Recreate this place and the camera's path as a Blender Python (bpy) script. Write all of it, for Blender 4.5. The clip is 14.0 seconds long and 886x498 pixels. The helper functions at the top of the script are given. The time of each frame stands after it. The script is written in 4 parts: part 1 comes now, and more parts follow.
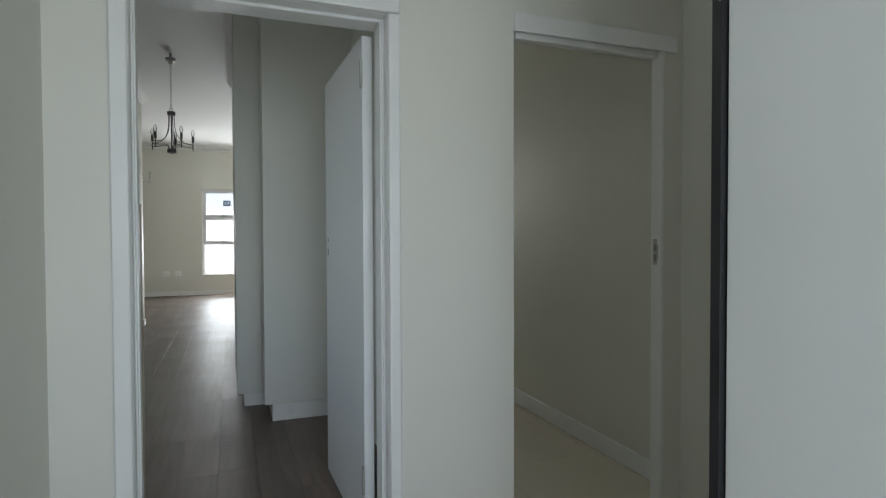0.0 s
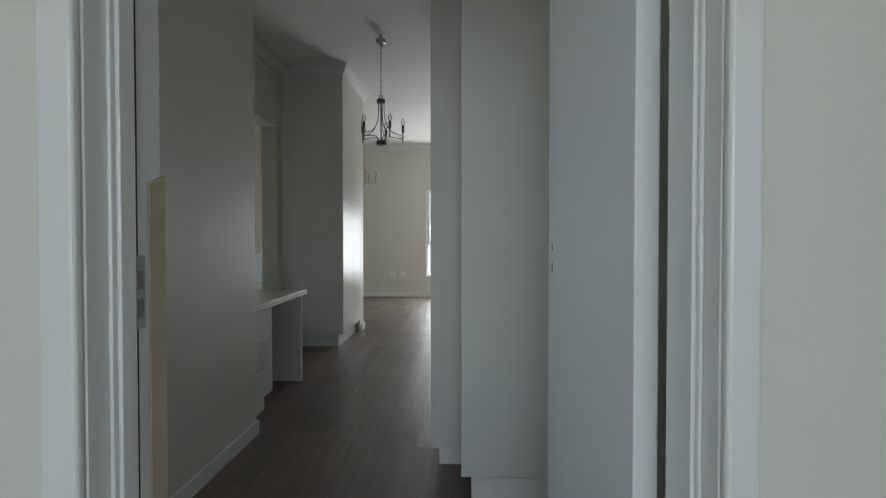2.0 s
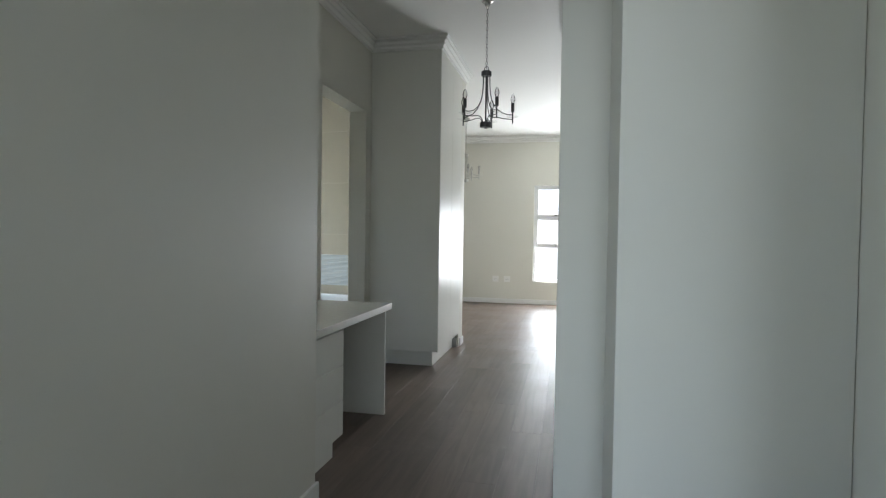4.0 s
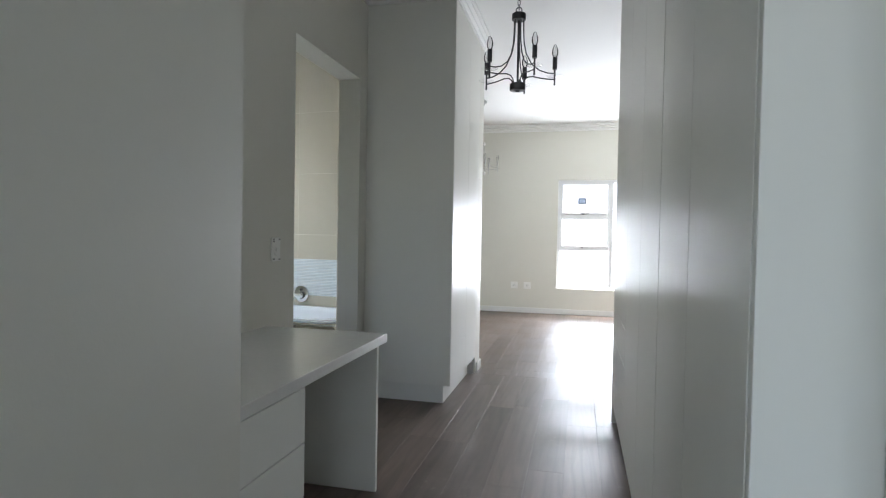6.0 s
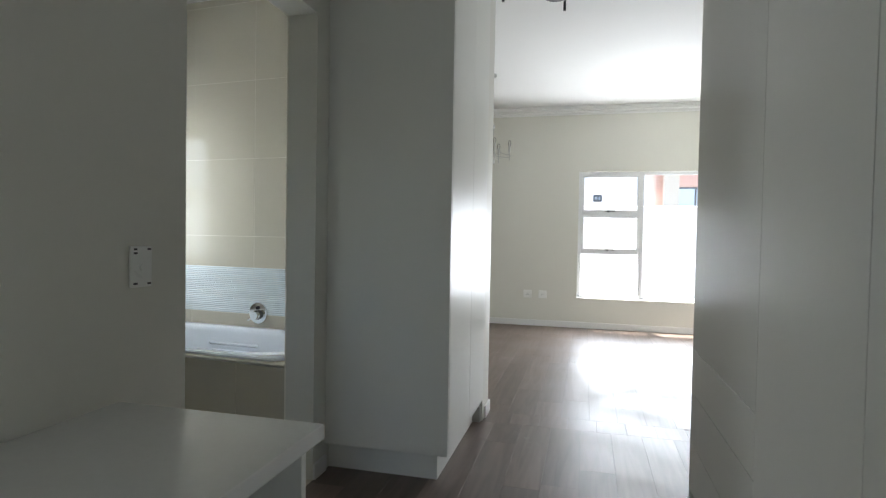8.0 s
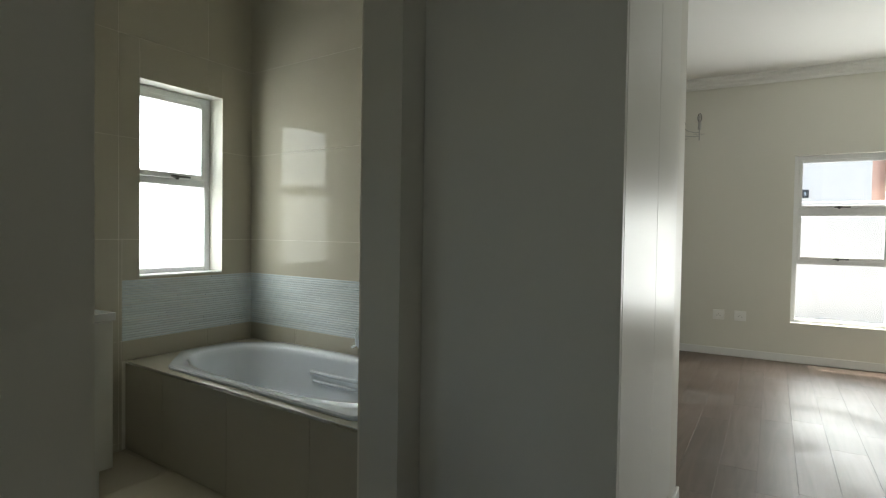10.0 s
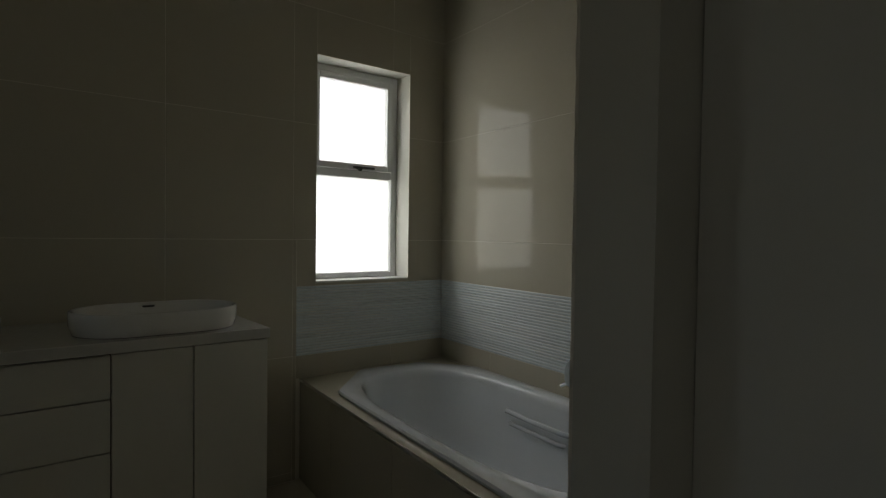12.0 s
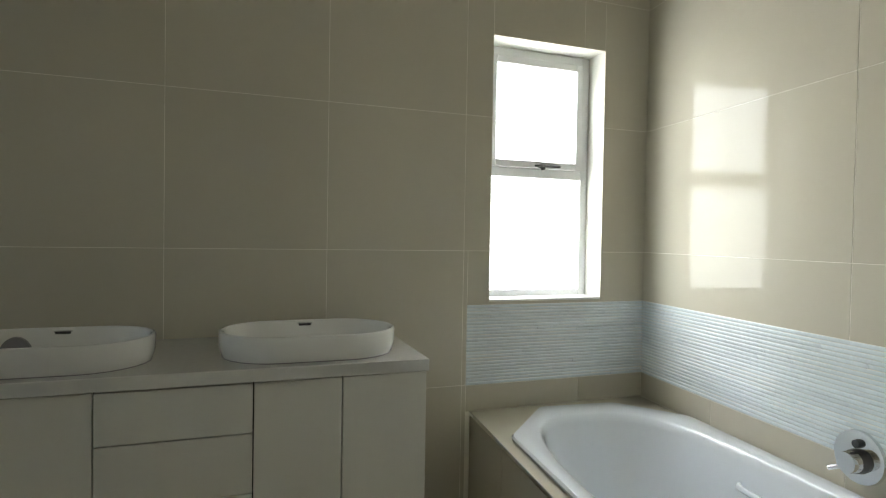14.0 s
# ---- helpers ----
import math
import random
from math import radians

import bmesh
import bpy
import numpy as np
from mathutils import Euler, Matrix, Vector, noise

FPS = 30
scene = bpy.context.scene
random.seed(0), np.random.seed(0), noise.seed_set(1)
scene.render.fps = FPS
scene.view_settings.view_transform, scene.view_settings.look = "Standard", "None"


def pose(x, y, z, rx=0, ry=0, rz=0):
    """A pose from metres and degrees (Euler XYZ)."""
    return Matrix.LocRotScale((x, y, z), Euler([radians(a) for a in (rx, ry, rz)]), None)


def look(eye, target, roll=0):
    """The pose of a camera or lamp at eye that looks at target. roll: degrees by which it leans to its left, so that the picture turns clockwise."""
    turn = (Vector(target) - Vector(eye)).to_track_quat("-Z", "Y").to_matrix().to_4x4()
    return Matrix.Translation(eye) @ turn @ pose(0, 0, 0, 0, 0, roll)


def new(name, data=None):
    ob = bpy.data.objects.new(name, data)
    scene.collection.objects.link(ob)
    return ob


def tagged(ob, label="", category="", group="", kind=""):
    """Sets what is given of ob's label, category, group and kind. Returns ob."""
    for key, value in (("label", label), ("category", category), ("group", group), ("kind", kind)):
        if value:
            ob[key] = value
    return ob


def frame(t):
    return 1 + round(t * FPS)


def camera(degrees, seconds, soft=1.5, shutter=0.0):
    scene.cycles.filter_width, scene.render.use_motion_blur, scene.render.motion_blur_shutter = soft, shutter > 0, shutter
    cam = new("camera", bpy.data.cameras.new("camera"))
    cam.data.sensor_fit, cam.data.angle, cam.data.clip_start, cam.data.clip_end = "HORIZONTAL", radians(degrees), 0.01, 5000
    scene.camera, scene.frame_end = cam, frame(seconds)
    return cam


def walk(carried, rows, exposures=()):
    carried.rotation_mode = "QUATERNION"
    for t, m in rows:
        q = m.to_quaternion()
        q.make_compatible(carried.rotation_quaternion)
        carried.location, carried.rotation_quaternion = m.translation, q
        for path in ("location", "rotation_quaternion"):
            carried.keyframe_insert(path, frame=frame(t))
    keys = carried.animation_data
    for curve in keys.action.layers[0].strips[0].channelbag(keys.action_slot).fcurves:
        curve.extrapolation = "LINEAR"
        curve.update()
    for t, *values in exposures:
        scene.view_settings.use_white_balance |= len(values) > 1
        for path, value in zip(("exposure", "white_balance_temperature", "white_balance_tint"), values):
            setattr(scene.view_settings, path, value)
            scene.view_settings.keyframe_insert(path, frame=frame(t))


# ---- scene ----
cam = camera(76.2, 14.0, 1.2)
PATH = [
    (0, (0.234, -0.129, 1.2), (0.935, 1.743, 1.155), -0.2),
    (0.5, (0.319, 0.199, 1.201), (0.828, 2.132, 1.162), -0.1),
    (1, (0.394, 0.529, 1.204), (0.718, 2.502, 1.162), -0.1),
    (1.5, (0.426, 0.814, 1.207), (0.527, 2.81, 1.164), -0.0),
    (2, (0.434, 1.095, 1.212), (0.362, 3.093, 1.171), 0.0),
    (2.5, (0.446, 1.356, 1.207), (0.248, 3.345, 1.169), 0.3),
    (3, (0.442, 1.591, 1.214), (0.117, 3.565, 1.174), 0.5),
    (3.5, (0.374, 1.83, 1.24), (-0.023, 3.789, 1.194), 0.7),
    (6, (0.017, 3.196, 1.266), (-0.45, 5.14, 1.216), 1.0),
    (6.5, (-0.079, 3.511, 1.28), (-0.543, 5.456, 1.23), 1.1),
    (7, (-0.14, 3.819, 1.285), (-0.601, 5.765, 1.232), 1.1),
    (9.3, (-0.38, 5.237, 1.31), (-1.14, 7.086, 1.258), 0.9),
    (9.5, (-0.417, 5.339, 1.313), (-1.254, 7.154, 1.258), 0.9),
    (10, (-0.511, 5.58, 1.304), (-1.518, 7.307, 1.252), 0.9),
    (10.5, (-0.612, 5.794, 1.302), (-1.794, 7.407, 1.245), 0.9),
    (11, (-0.782, 6.004, 1.29), (-2.103, 7.505, 1.241), 0.3),
    (11.5, (-0.928, 6.141, 1.282), (-2.358, 7.538, 1.238), 0.7),
    (12, (-1.066, 6.274, 1.281), (-2.631, 7.518, 1.23), 0.8),
    (12.5, (-1.216, 6.376, 1.273), (-2.889, 7.472, 1.233), 0.7),
    (13, (-1.341, 6.423, 1.266), (-3.078, 7.413, 1.242), 0.7),
    (13.5, (-1.424, 6.475, 1.29), (-3.231, 7.331, 1.251), 0.9),
    (14, (-1.476, 6.542, 1.305), (-3.36, 7.214, 1.262), 1.0),
]
EXPOSURES = [
    (0.0, 1.52, 6450, 10), (1.0, 1.2, 6450, 10), (1.5, 1.3, 6500, 10), (2.0, 1.45, 6500, 10), (2.5, 1.7, 6500, 10),
    (3.0, 1.95, 6450, 10), (3.5, 2.15, 6400, 10), (6.0, 2.60, 6150, 14), (7.0, 2.50, 6100, 15), (9.5, 1.52, 6850, 6),
    (10.0, 1.38, 6950, 7), (10.5, 0.92, 7000, 8), (11.0, 0.0, 7250, 11), (11.5, -0.03, 7300, 12), (12.0, -0.06, 7300, 12),
    (12.5, 0.33, 7100, 11), (13.0, 1.25, 6950, 11), (13.5, 2.0, 6900, 11), (14.0, 2.33, 6850, 11),
]
walk(cam, [(t, look(eye, target, roll)) for t, eye, target, roll in PATH], EXPOSURES)


# ---- world, sun and daylight ----
world = bpy.data.worlds.new("sky")
scene.world = world
world.use_nodes = True
wn = world.node_tree
sky = wn.nodes.new("ShaderNodeTexSky")
sky.sky_type = "NISHITA"
sky.sun_disc = False
sky.sun_elevation = radians(74)
sky.sun_rotation = radians(-26)
wn.links.new(sky.outputs["Color"], wn.nodes["Background"].inputs["Color"])
wn.nodes["Background"].inputs["Strength"].default_value = 0.15

sun = new("sun", bpy.data.lights.new("sun", "SUN"))
sun.data.energy, sun.data.angle, sun.data.color = 5.0, radians(0.5), (1.0, 0.95, 0.88)
sun.matrix_world = look((-0.12, 0.25, 1.0), (0, 0, 0))


def window_light(name, x, y, z, wide, high, aim, power, colour):
    """Daylight that enters through an opening."""
    lamp = new(name, bpy.data.lights.new(name, "AREA"))
    lamp.data.shape, lamp.data.size, lamp.data.size_y = "RECTANGLE", wide, high
    lamp.data.energy, lamp.data.color = power, colour
    lamp.matrix_world = look((x, y, z), (x + aim[0], y + aim[1], z + aim[2]))
    return lamp


window_light("daylight_bathroom", -4.40, 7.90, 2.15, 1.9, 2.5, (1, 0, 0), 32.0, (0.97, 0.98, 0.93))
# fill lamp added to lift the vanity and bath front; its window is invented
window_light("fill_bathroom_side", -3.05, 4.325, 1.50, 0.70, 1.06, (0, 1, 0), 0.2, (0.98, 0.98, 0.86))
window_light("daylight_passage", -1.06, 2.48, 1.43, 0.70, 1.5, (1, 0, 0), 0.8, (0.92, 0.97, 0.94))
window_light("daylight_hall", 0.55, -1.83, 1.5, 1.36, 1.16, (0, 1, 0), 8.9, (0.89, 0.98, 1.09))
window_light("daylight_bedroom", 0.57, 12.79, 1.10, 1.70, 1.28, (0, -1, 0), 36, (0.92, 0.97, 1.0))
# fill lamp added because the side room came out too dark
window_light("fill_store", 1.45, 5.12, 1.7, 0.5, 0.5, (0, -1, 0), 1.8, (0.95, 0.97, 0.9))


# ---- materials ----
def material(name, colour, rough=0.5, metal=0.0, bump=0.0, bump_scale=60.0, vary=0.06, vary_scale=3.0, gloss_vary=0.08,
             per_object=0.0, per_island=0.0, coat=0.0, spec=0.5):
    m = bpy.data.materials.new(name)
    m.use_nodes = True
    n, l = m.node_tree.nodes, m.node_tree.links
    b = n["Principled BSDF"]
    b.inputs["Metallic"].default_value = metal
    b.inputs["Coat Weight"].default_value = coat
    b.inputs["Specular IOR Level"].default_value = spec
    geo = n.new("ShaderNodeNewGeometry")
    big = n.new("ShaderNodeTexNoise")
    big.inputs["Scale"].default_value, big.inputs["Detail"].default_value = vary_scale, 5
    l.new(geo.outputs["Position"], big.inputs["Vector"])
    mix = n.new("ShaderNodeMix")
    mix.data_type = "RGBA"
    lo, hi = [c * (1 - vary) for c in colour], [min(1, c * (1 + vary)) for c in colour]
    mix.inputs["A"].default_value, mix.inputs["B"].default_value = (*lo, 1), (*hi, 1)
    l.new(big.outputs["Fac"], mix.inputs["Factor"])
    out = mix.outputs["Result"]
    if per_object or per_island:
        hsv = n.new("ShaderNodeHueSaturation")
        rng = n.new("ShaderNodeMapRange")
        k = per_object or per_island
        rng.inputs["To Min"].default_value, rng.inputs["To Max"].default_value = 1 - k, 1 + k
        if per_object:
            info = n.new("ShaderNodeObjectInfo")
            l.new(info.outputs["Random"], rng.inputs["Value"])
        else:
            l.new(geo.outputs["Random Per Island"], rng.inputs["Value"])
        l.new(rng.outputs["Result"], hsv.inputs["Value"])
        l.new(out, hsv.inputs["Color"])
        out = hsv.outputs["Color"]
    l.new(out, b.inputs["Base Color"])
    rr = n.new("ShaderNodeMapRange")
    rr.inputs["To Min"].default_value = max(0.02, rough - gloss_vary)
    rr.inputs["To Max"].default_value = min(1, rough + gloss_vary)
    l.new(big.outputs["Fac"], rr.inputs["Value"])
    l.new(rr.outputs["Result"], b.inputs["Roughness"])
    if bump:
        fine = n.new("ShaderNodeTexNoise")
        fine.inputs["Scale"].default_value, fine.inputs["Detail"].default_value = bump_scale, 3
        l.new(geo.outputs["Position"], fine.inputs["Vector"])
        bp = n.new("ShaderNodeBump")
        bp.inputs["Strength"].default_value, bp.inputs["Distance"].default_value = bump, 0.002
        l.new(fine.outputs["Fac"], bp.inputs["Height"])
        l.new(bp.outputs["Normal"], b.inputs["Normal"])
    return m


def wood_floor_material():
    m = bpy.data.materials.new("laminate_planks")
    m.use_nodes = True
    n, l = m.node_tree.nodes, m.node_tree.links
    b = n["Principled BSDF"]
    geo = n.new("ShaderNodeNewGeometry")
    info = n.new("ShaderNodeObjectInfo")
    shift = n.new("ShaderNodeVectorMath")
    shift.operation = "MULTIPLY_ADD"
    comb = n.new("ShaderNodeCombineXYZ")
    for i in range(3):
        l.new(info.outputs["Random"], comb.inputs[i])
    shift.inputs[1].default_value = (37.0, 53.0, 11.0)
    l.new(comb.outputs["Vector"], shift.inputs[0])
    l.new(geo.outputs["Position"], shift.inputs[2])
    scale = n.new("ShaderNodeVectorMath")
    scale.operation = "MULTIPLY"
    scale.inputs[1].default_value = (16.0, 1.1, 1.0)
    l.new(shift.outputs["Vector"], scale.inputs[0])
    grain = n.new("ShaderNodeTexNoise")
    grain.inputs["Scale"].default_value, grain.inputs["Detail"].default_value, grain.inputs["Distortion"].default_value = 1.0, 8, 1.2
    l.new(scale.outputs["Vector"], grain.inputs["Vector"])
    ramp = n.new("ShaderNodeValToRGB")
    ramp.color_ramp.elements[0].position, ramp.color_ramp.elements[0].color = 0.22, (0.115, 0.082, 0.066, 1)
    ramp.color_ramp.elements[1].position, ramp.color_ramp.elements[1].color = 0.80, (0.195, 0.145, 0.118, 1)
    l.new(grain.outputs["Fac"], ramp.inputs["Fac"])
    hsv = n.new("ShaderNodeHueSaturation")
    rng = n.new("ShaderNodeMapRange")
    rng.inputs["To Min"].default_value, rng.inputs["To Max"].default_value = 0.82, 1.16
    l.new(info.outputs["Random"], rng.inputs["Value"])
    l.new(rng.outputs["Result"], hsv.inputs["Value"])
    l.new(ramp.outputs["Color"], hsv.inputs["Color"])
    # dusty footmarks
    dust = n.new("ShaderNodeTexNoise")
    dust.inputs["Scale"].default_value, dust.inputs["Detail"].default_value = 2.3, 9
    l.new(geo.outputs["Position"], dust.inputs["Vector"])
    dr = n.new("ShaderNodeMapRange")
    dr.inputs["From Min"].default_value, dr.inputs["From Max"].default_value = 0.52, 0.74
    dr.inputs["To Max"].default_value = 0.30
    l.new(dust.outputs["Fac"], dr.inputs["Value"])
    mix = n.new("ShaderNodeMix")
    mix.data_type = "RGBA"
    mix.inputs["B"].default_value = (0.33, 0.30, 0.27, 1)
    spots = n.new("ShaderNodeTexNoise")
    spots.inputs["Scale"].default_value, spots.inputs["Detail"].default_value = 26.0, 4
    l.new(geo.outputs["Position"], spots.inputs["Vector"])
    sr = n.new("ShaderNodeMapRange")
    sr.inputs["From Min"].default_value, sr.inputs["From Max"].default_value = 0.58, 0.66
    sr.inputs["To Max"].default_value = 0.9
    l.new(spots.outputs["Fac"], sr.inputs["Value"])
    masked = n.new("ShaderNodeMath")
    masked.operation = "MULTIPLY_ADD"
    l.new(sr.outputs["Result"], masked.inputs[0])
    l.new(dr.outputs["Result"], masked.inputs[1])
    l.new(dr.outputs["Result"], masked.inputs[2])
    l.new(masked.outputs["Value"], mix.inputs["Factor"])
    l.new(hsv.outputs["Color"], mix.inputs["A"])
    l.new(mix.outputs["Result"], b.inputs["Base Color"])
    rr = n.new("ShaderNodeMapRange")
    rr.inputs["To Min"].default_value, rr.inputs["To Max"].default_value = 0.34, 0.52
    l.new(dust.outputs["Fac"], rr.inputs["Value"])
    rough = n.new("ShaderNodeMath")
    rough.operation = "MULTIPLY_ADD"
    rough.inputs[1].default_value = 0.45
    l.new(masked.outputs["Value"], rough.inputs[0])
    l.new(rr.outputs["Result"], rough.inputs[2])
    l.new(rough.outputs["Value"], b.inputs["Roughness"])
    bp = n.new("ShaderNodeBump")
    bp.inputs["Strength"].default_value, bp.inputs["Distance"].default_value = 0.25, 0.0015
    l.new(grain.outputs["Fac"], bp.inputs["Height"])
    l.new(bp.outputs["Normal"], b.inputs["Normal"])
    return m


def glass_material(name, rough=0.0, tint=(1, 1, 1), clear=0.9):
    """A thin pane: mostly clear, with a Fresnel gloss."""
    m = bpy.data.materials.new(name)
    m.use_nodes = True
    n, l = m.node_tree.nodes, m.node_tree.links
    n.remove(n["Principled BSDF"])
    t, g, mx, fr = n.new("ShaderNodeBsdfTransparent"), n.new("ShaderNodeBsdfGlossy"), n.new("ShaderNodeMixShader"), n.new("ShaderNodeFresnel")
    t.inputs["Color"].default_value = (*[c * clear for c in tint], 1)
    g.inputs["Roughness"].default_value = rough
    fr.inputs["IOR"].default_value = 1.45
    l.new(fr.outputs["Fac"], mx.inputs["Fac"])
    l.new(t.outputs["BSDF"], mx.inputs[1])
    l.new(g.outputs["BSDF"], mx.inputs[2])
    l.new(mx.outputs["Shader"], n["Material Output"].inputs["Surface"])
    return m


def frosted_material(name, scatter):
    m = bpy.data.materials.new(name)
    m.use_nodes = True
    n, l = m.node_tree.nodes, m.node_tree.links
    n.remove(n["Principled BSDF"])
    t, d, mx = n.new("ShaderNodeBsdfTransparent"), n.new("ShaderNodeBsdfTranslucent"), n.new("ShaderNodeMixShader")
    t.inputs["Color"].default_value = (0.96, 0.98, 1.0, 1)
    d.inputs["Color"].default_value = (0.9, 0.93, 0.95, 1)
    mx.inputs["Fac"].default_value = scatter
    l.new(t.outputs["BSDF"], mx.inputs[1])
    l.new(d.outputs["BSDF"], mx.inputs[2])
    l.new(mx.outputs["Shader"], n["Material Output"].inputs["Surface"])
    return m


PAINT = material("wall_paint", (0.725, 0.715, 0.65), 0.55, bump=0.12, bump_scale=140, vary=0.025, vary_scale=1.4)
CEIL = material("ceiling_paint", (0.84, 0.84, 0.82), 0.7, bump=0.08, bump_scale=90, vary=0.02, vary_scale=1.1)
TRIM = material("trim_enamel", (0.80, 0.80, 0.785), 0.32, bump=0.05, bump_scale=70, vary=0.025, vary_scale=4)
DOOR = material("door_enamel", (0.80, 0.81, 0.81), 0.38, bump=0.05, bump_scale=45, vary=0.02, vary_scale=2.5, gloss_vary=0.02)
CUP = material("cupboard_melamine", (0.765, 0.765, 0.715), 0.33, spec=0.035, vary=0.012, vary_scale=2.0, gloss_vary=0.008)
CUPIN = material("cupboard_gap_dark", (0.05, 0.05, 0.05), 0.8)
QUARTZ = material("quartz_top", (0.69, 0.69, 0.665), 0.2, vary=0.03, vary_scale=55, gloss_vary=0.05)
TILE = material("cream_wall_tile", (0.575, 0.54, 0.445), 0.02, spec=0.24, bump=0.006, bump_scale=7, vary=0.04, vary_scale=2.2, gloss_vary=0.01, per_object=0.025)
GROUT = material("grout", (0.86, 0.83, 0.75), 0.85, bump=0.3, bump_scale=200)
FTILE = material("cream_floor_tile", (0.70, 0.64, 0.52), 0.22, bump=0.03, bump_scale=14, vary=0.05, vary_scale=3, per_object=0.02)
MOSAIC = material("white_glass_mosaic", (0.75, 0.82, 0.85), 0.10, vary=0.05, vary_scale=30, gloss_vary=0.03, per_object=0.06, bump=0.1, bump_scale=40)
MOSAIC_J = material("white_glass_mosaic_joined", (0.75, 0.82, 0.85), 0.10, vary=0.05, vary_scale=30, gloss_vary=0.03, per_island=0.06, bump=0.1, bump_scale=40)
CERAMIC = material("white_ceramic", (0.84, 0.84, 0.82), 0.08, vary=0.01, gloss_vary=0.03, coat=0.3)
ACRYLIC = material("white_acrylic", (0.82, 0.87, 0.93), 0.05, vary=0.012, gloss_vary=0.02, coat=0.8)
CHROME = material("chrome", (0.82, 0.83, 0.84), 0.07, metal=1.0, vary=0.03, gloss_vary=0.03)
STEEL = material("brushed_steel", (0.48, 0.48, 0.46), 0.34, metal=1.0, vary=0.08, vary_scale=20)
GUN = material("gunmetal", (0.11, 0.11, 0.115), 0.32, metal=0.85, vary=0.12, vary_scale=25)
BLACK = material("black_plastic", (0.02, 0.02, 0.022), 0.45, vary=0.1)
ALU = material("white_aluminium", (0.80, 0.81, 0.82), 0.33, vary=0.02, vary_scale=6)
PLASTIC = material("white_plastic", (0.84, 0.84, 0.81), 0.3, vary=0.015, vary_scale=9)
CARD = material("beige_board", (0.50, 0.42, 0.30), 0.8, bump=0.2, bump_scale=50, vary=0.10, vary_scale=7)
GREYCAP = material("grey_plastic", (0.24, 0.23, 0.24), 0.4, vary=0.1, vary_scale=20)
FLOORSUB = material("floor_underlay", (0.05, 0.036, 0.028), 0.9)
PLANK = wood_floor_material()
GLASS = glass_material("clear_glass", 0.0, clear=0.94)
BULB = glass_material("bulb_glass", 0.02, clear=0.93)
TRAY = glass_material("tray_glass", 0.25, clear=0.97)
FROST = frosted_material("frosted_glass", 0.12)
OBSCURE = frosted_material("obscure_glass", 0.5)
RENDERW = material("white_boundary_plaster", (0.82, 0.82, 0.80), 0.85, bump=0.4, bump_scale=40, vary=0.05)
TERRA = material("terracotta_plaster", (0.62, 0.40, 0.32), 0.85, bump=0.4, bump_scale=40, vary=0.06)
BEIGE = material("beige_plaster", (0.60, 0.56, 0.47), 0.85, bump=0.4, bump_scale=40, vary=0.06)
GROUND = material("pale_paving", (0.42, 0.40, 0.37), 0.9, bump=0.4, bump_scale=20, vary=0.12)
DARKALU = material("dark_aluminium", (0.05, 0.055, 0.06), 0.4, vary=0.1)
ROOF = material("roof_sheet", (0.20, 0.18, 0.17), 0.7, vary=0.1)


# ---- mesh helpers ----
def add_box(bm, x0, x1, y0, y1, z0, z1, bevel=0.0, seg=1):
    m = Matrix.LocRotScale(((x0 + x1) / 2, (y0 + y1) / 2, (z0 + z1) / 2), None, (x1 - x0, y1 - y0, z1 - z0))
    made = bmesh.ops.create_cube(bm, size=1.0, matrix=m)
    if bevel:
        edges = list({e for v in made["verts"] for e in v.link_edges})
        bmesh.ops.bevel(bm, geom=edges, offset=bevel, segments=seg, affect="EDGES", profile=0.5, clamp_overlap=True)
    return bm


def add_cyl(bm, p, q, r, r2=None, sides=20):
    p, q = Vector(p), Vector(q)
    d = q - p
    m = Matrix.Translation((p + q) / 2) @ d.to_track_quat("Z", "Y").to_matrix().to_4x4()
    bmesh.ops.create_cone(bm, cap_ends=True, segments=sides, radius1=r, radius2=r if r2 is None else r2, depth=d.length, matrix=m)
    return bm


def add_tube(bm, pts, r, sides=8):
    pts = [Vector(p) for p in pts]
    rings = []
    for i, p in enumerate(pts):
        d = (pts[min(i + 1, len(pts) - 1)] - pts[max(i - 1, 0)]).normalized()
        q = d.to_track_quat("Z", "Y")
        rings.append([bm.verts.new(p + q @ Vector((r * math.cos(a), r * math.sin(a), 0)))
                      for a in [2 * math.pi * k / sides for k in range(sides)]])
    for a, b in zip(rings, rings[1:]):
        for k in range(sides):
            bm.faces.new((a[k], a[(k + 1) % sides], b[(k + 1) % sides], b[k]))
    bm.faces.new(rings[0][::-1])
    bm.faces.new(rings[-1])
    return bm


def add_lathe(bm, centre, profile, sides=24):
    """Spin (radius, height) pairs about a vertical axis."""
    c = Vector(centre)
    rings = []
    for r, z in profile:
        if r < 1e-5:
            rings.append([bm.verts.new(c + Vector((0, 0, z)))])
        else:
            rings.append([bm.verts.new(c + Vector((r * math.cos(2 * math.pi * k / sides), r * math.sin(2 * math.pi * k / sides), z))) for k in range(sides)])
    for a, b in zip(rings, rings[1:]):
        for k in range(sides):
            j = (k + 1) % sides
            if len(a) == 1 and len(b) > 1:
                bm.faces.new((a[0], b[j], b[k]))
            elif len(b) == 1 and len(a) > 1:
                bm.faces.new((a[k], a[j], b[0]))
            elif len(a) > 1:
                bm.faces.new((a[k], a[j], b[j], b[k]))
    return bm


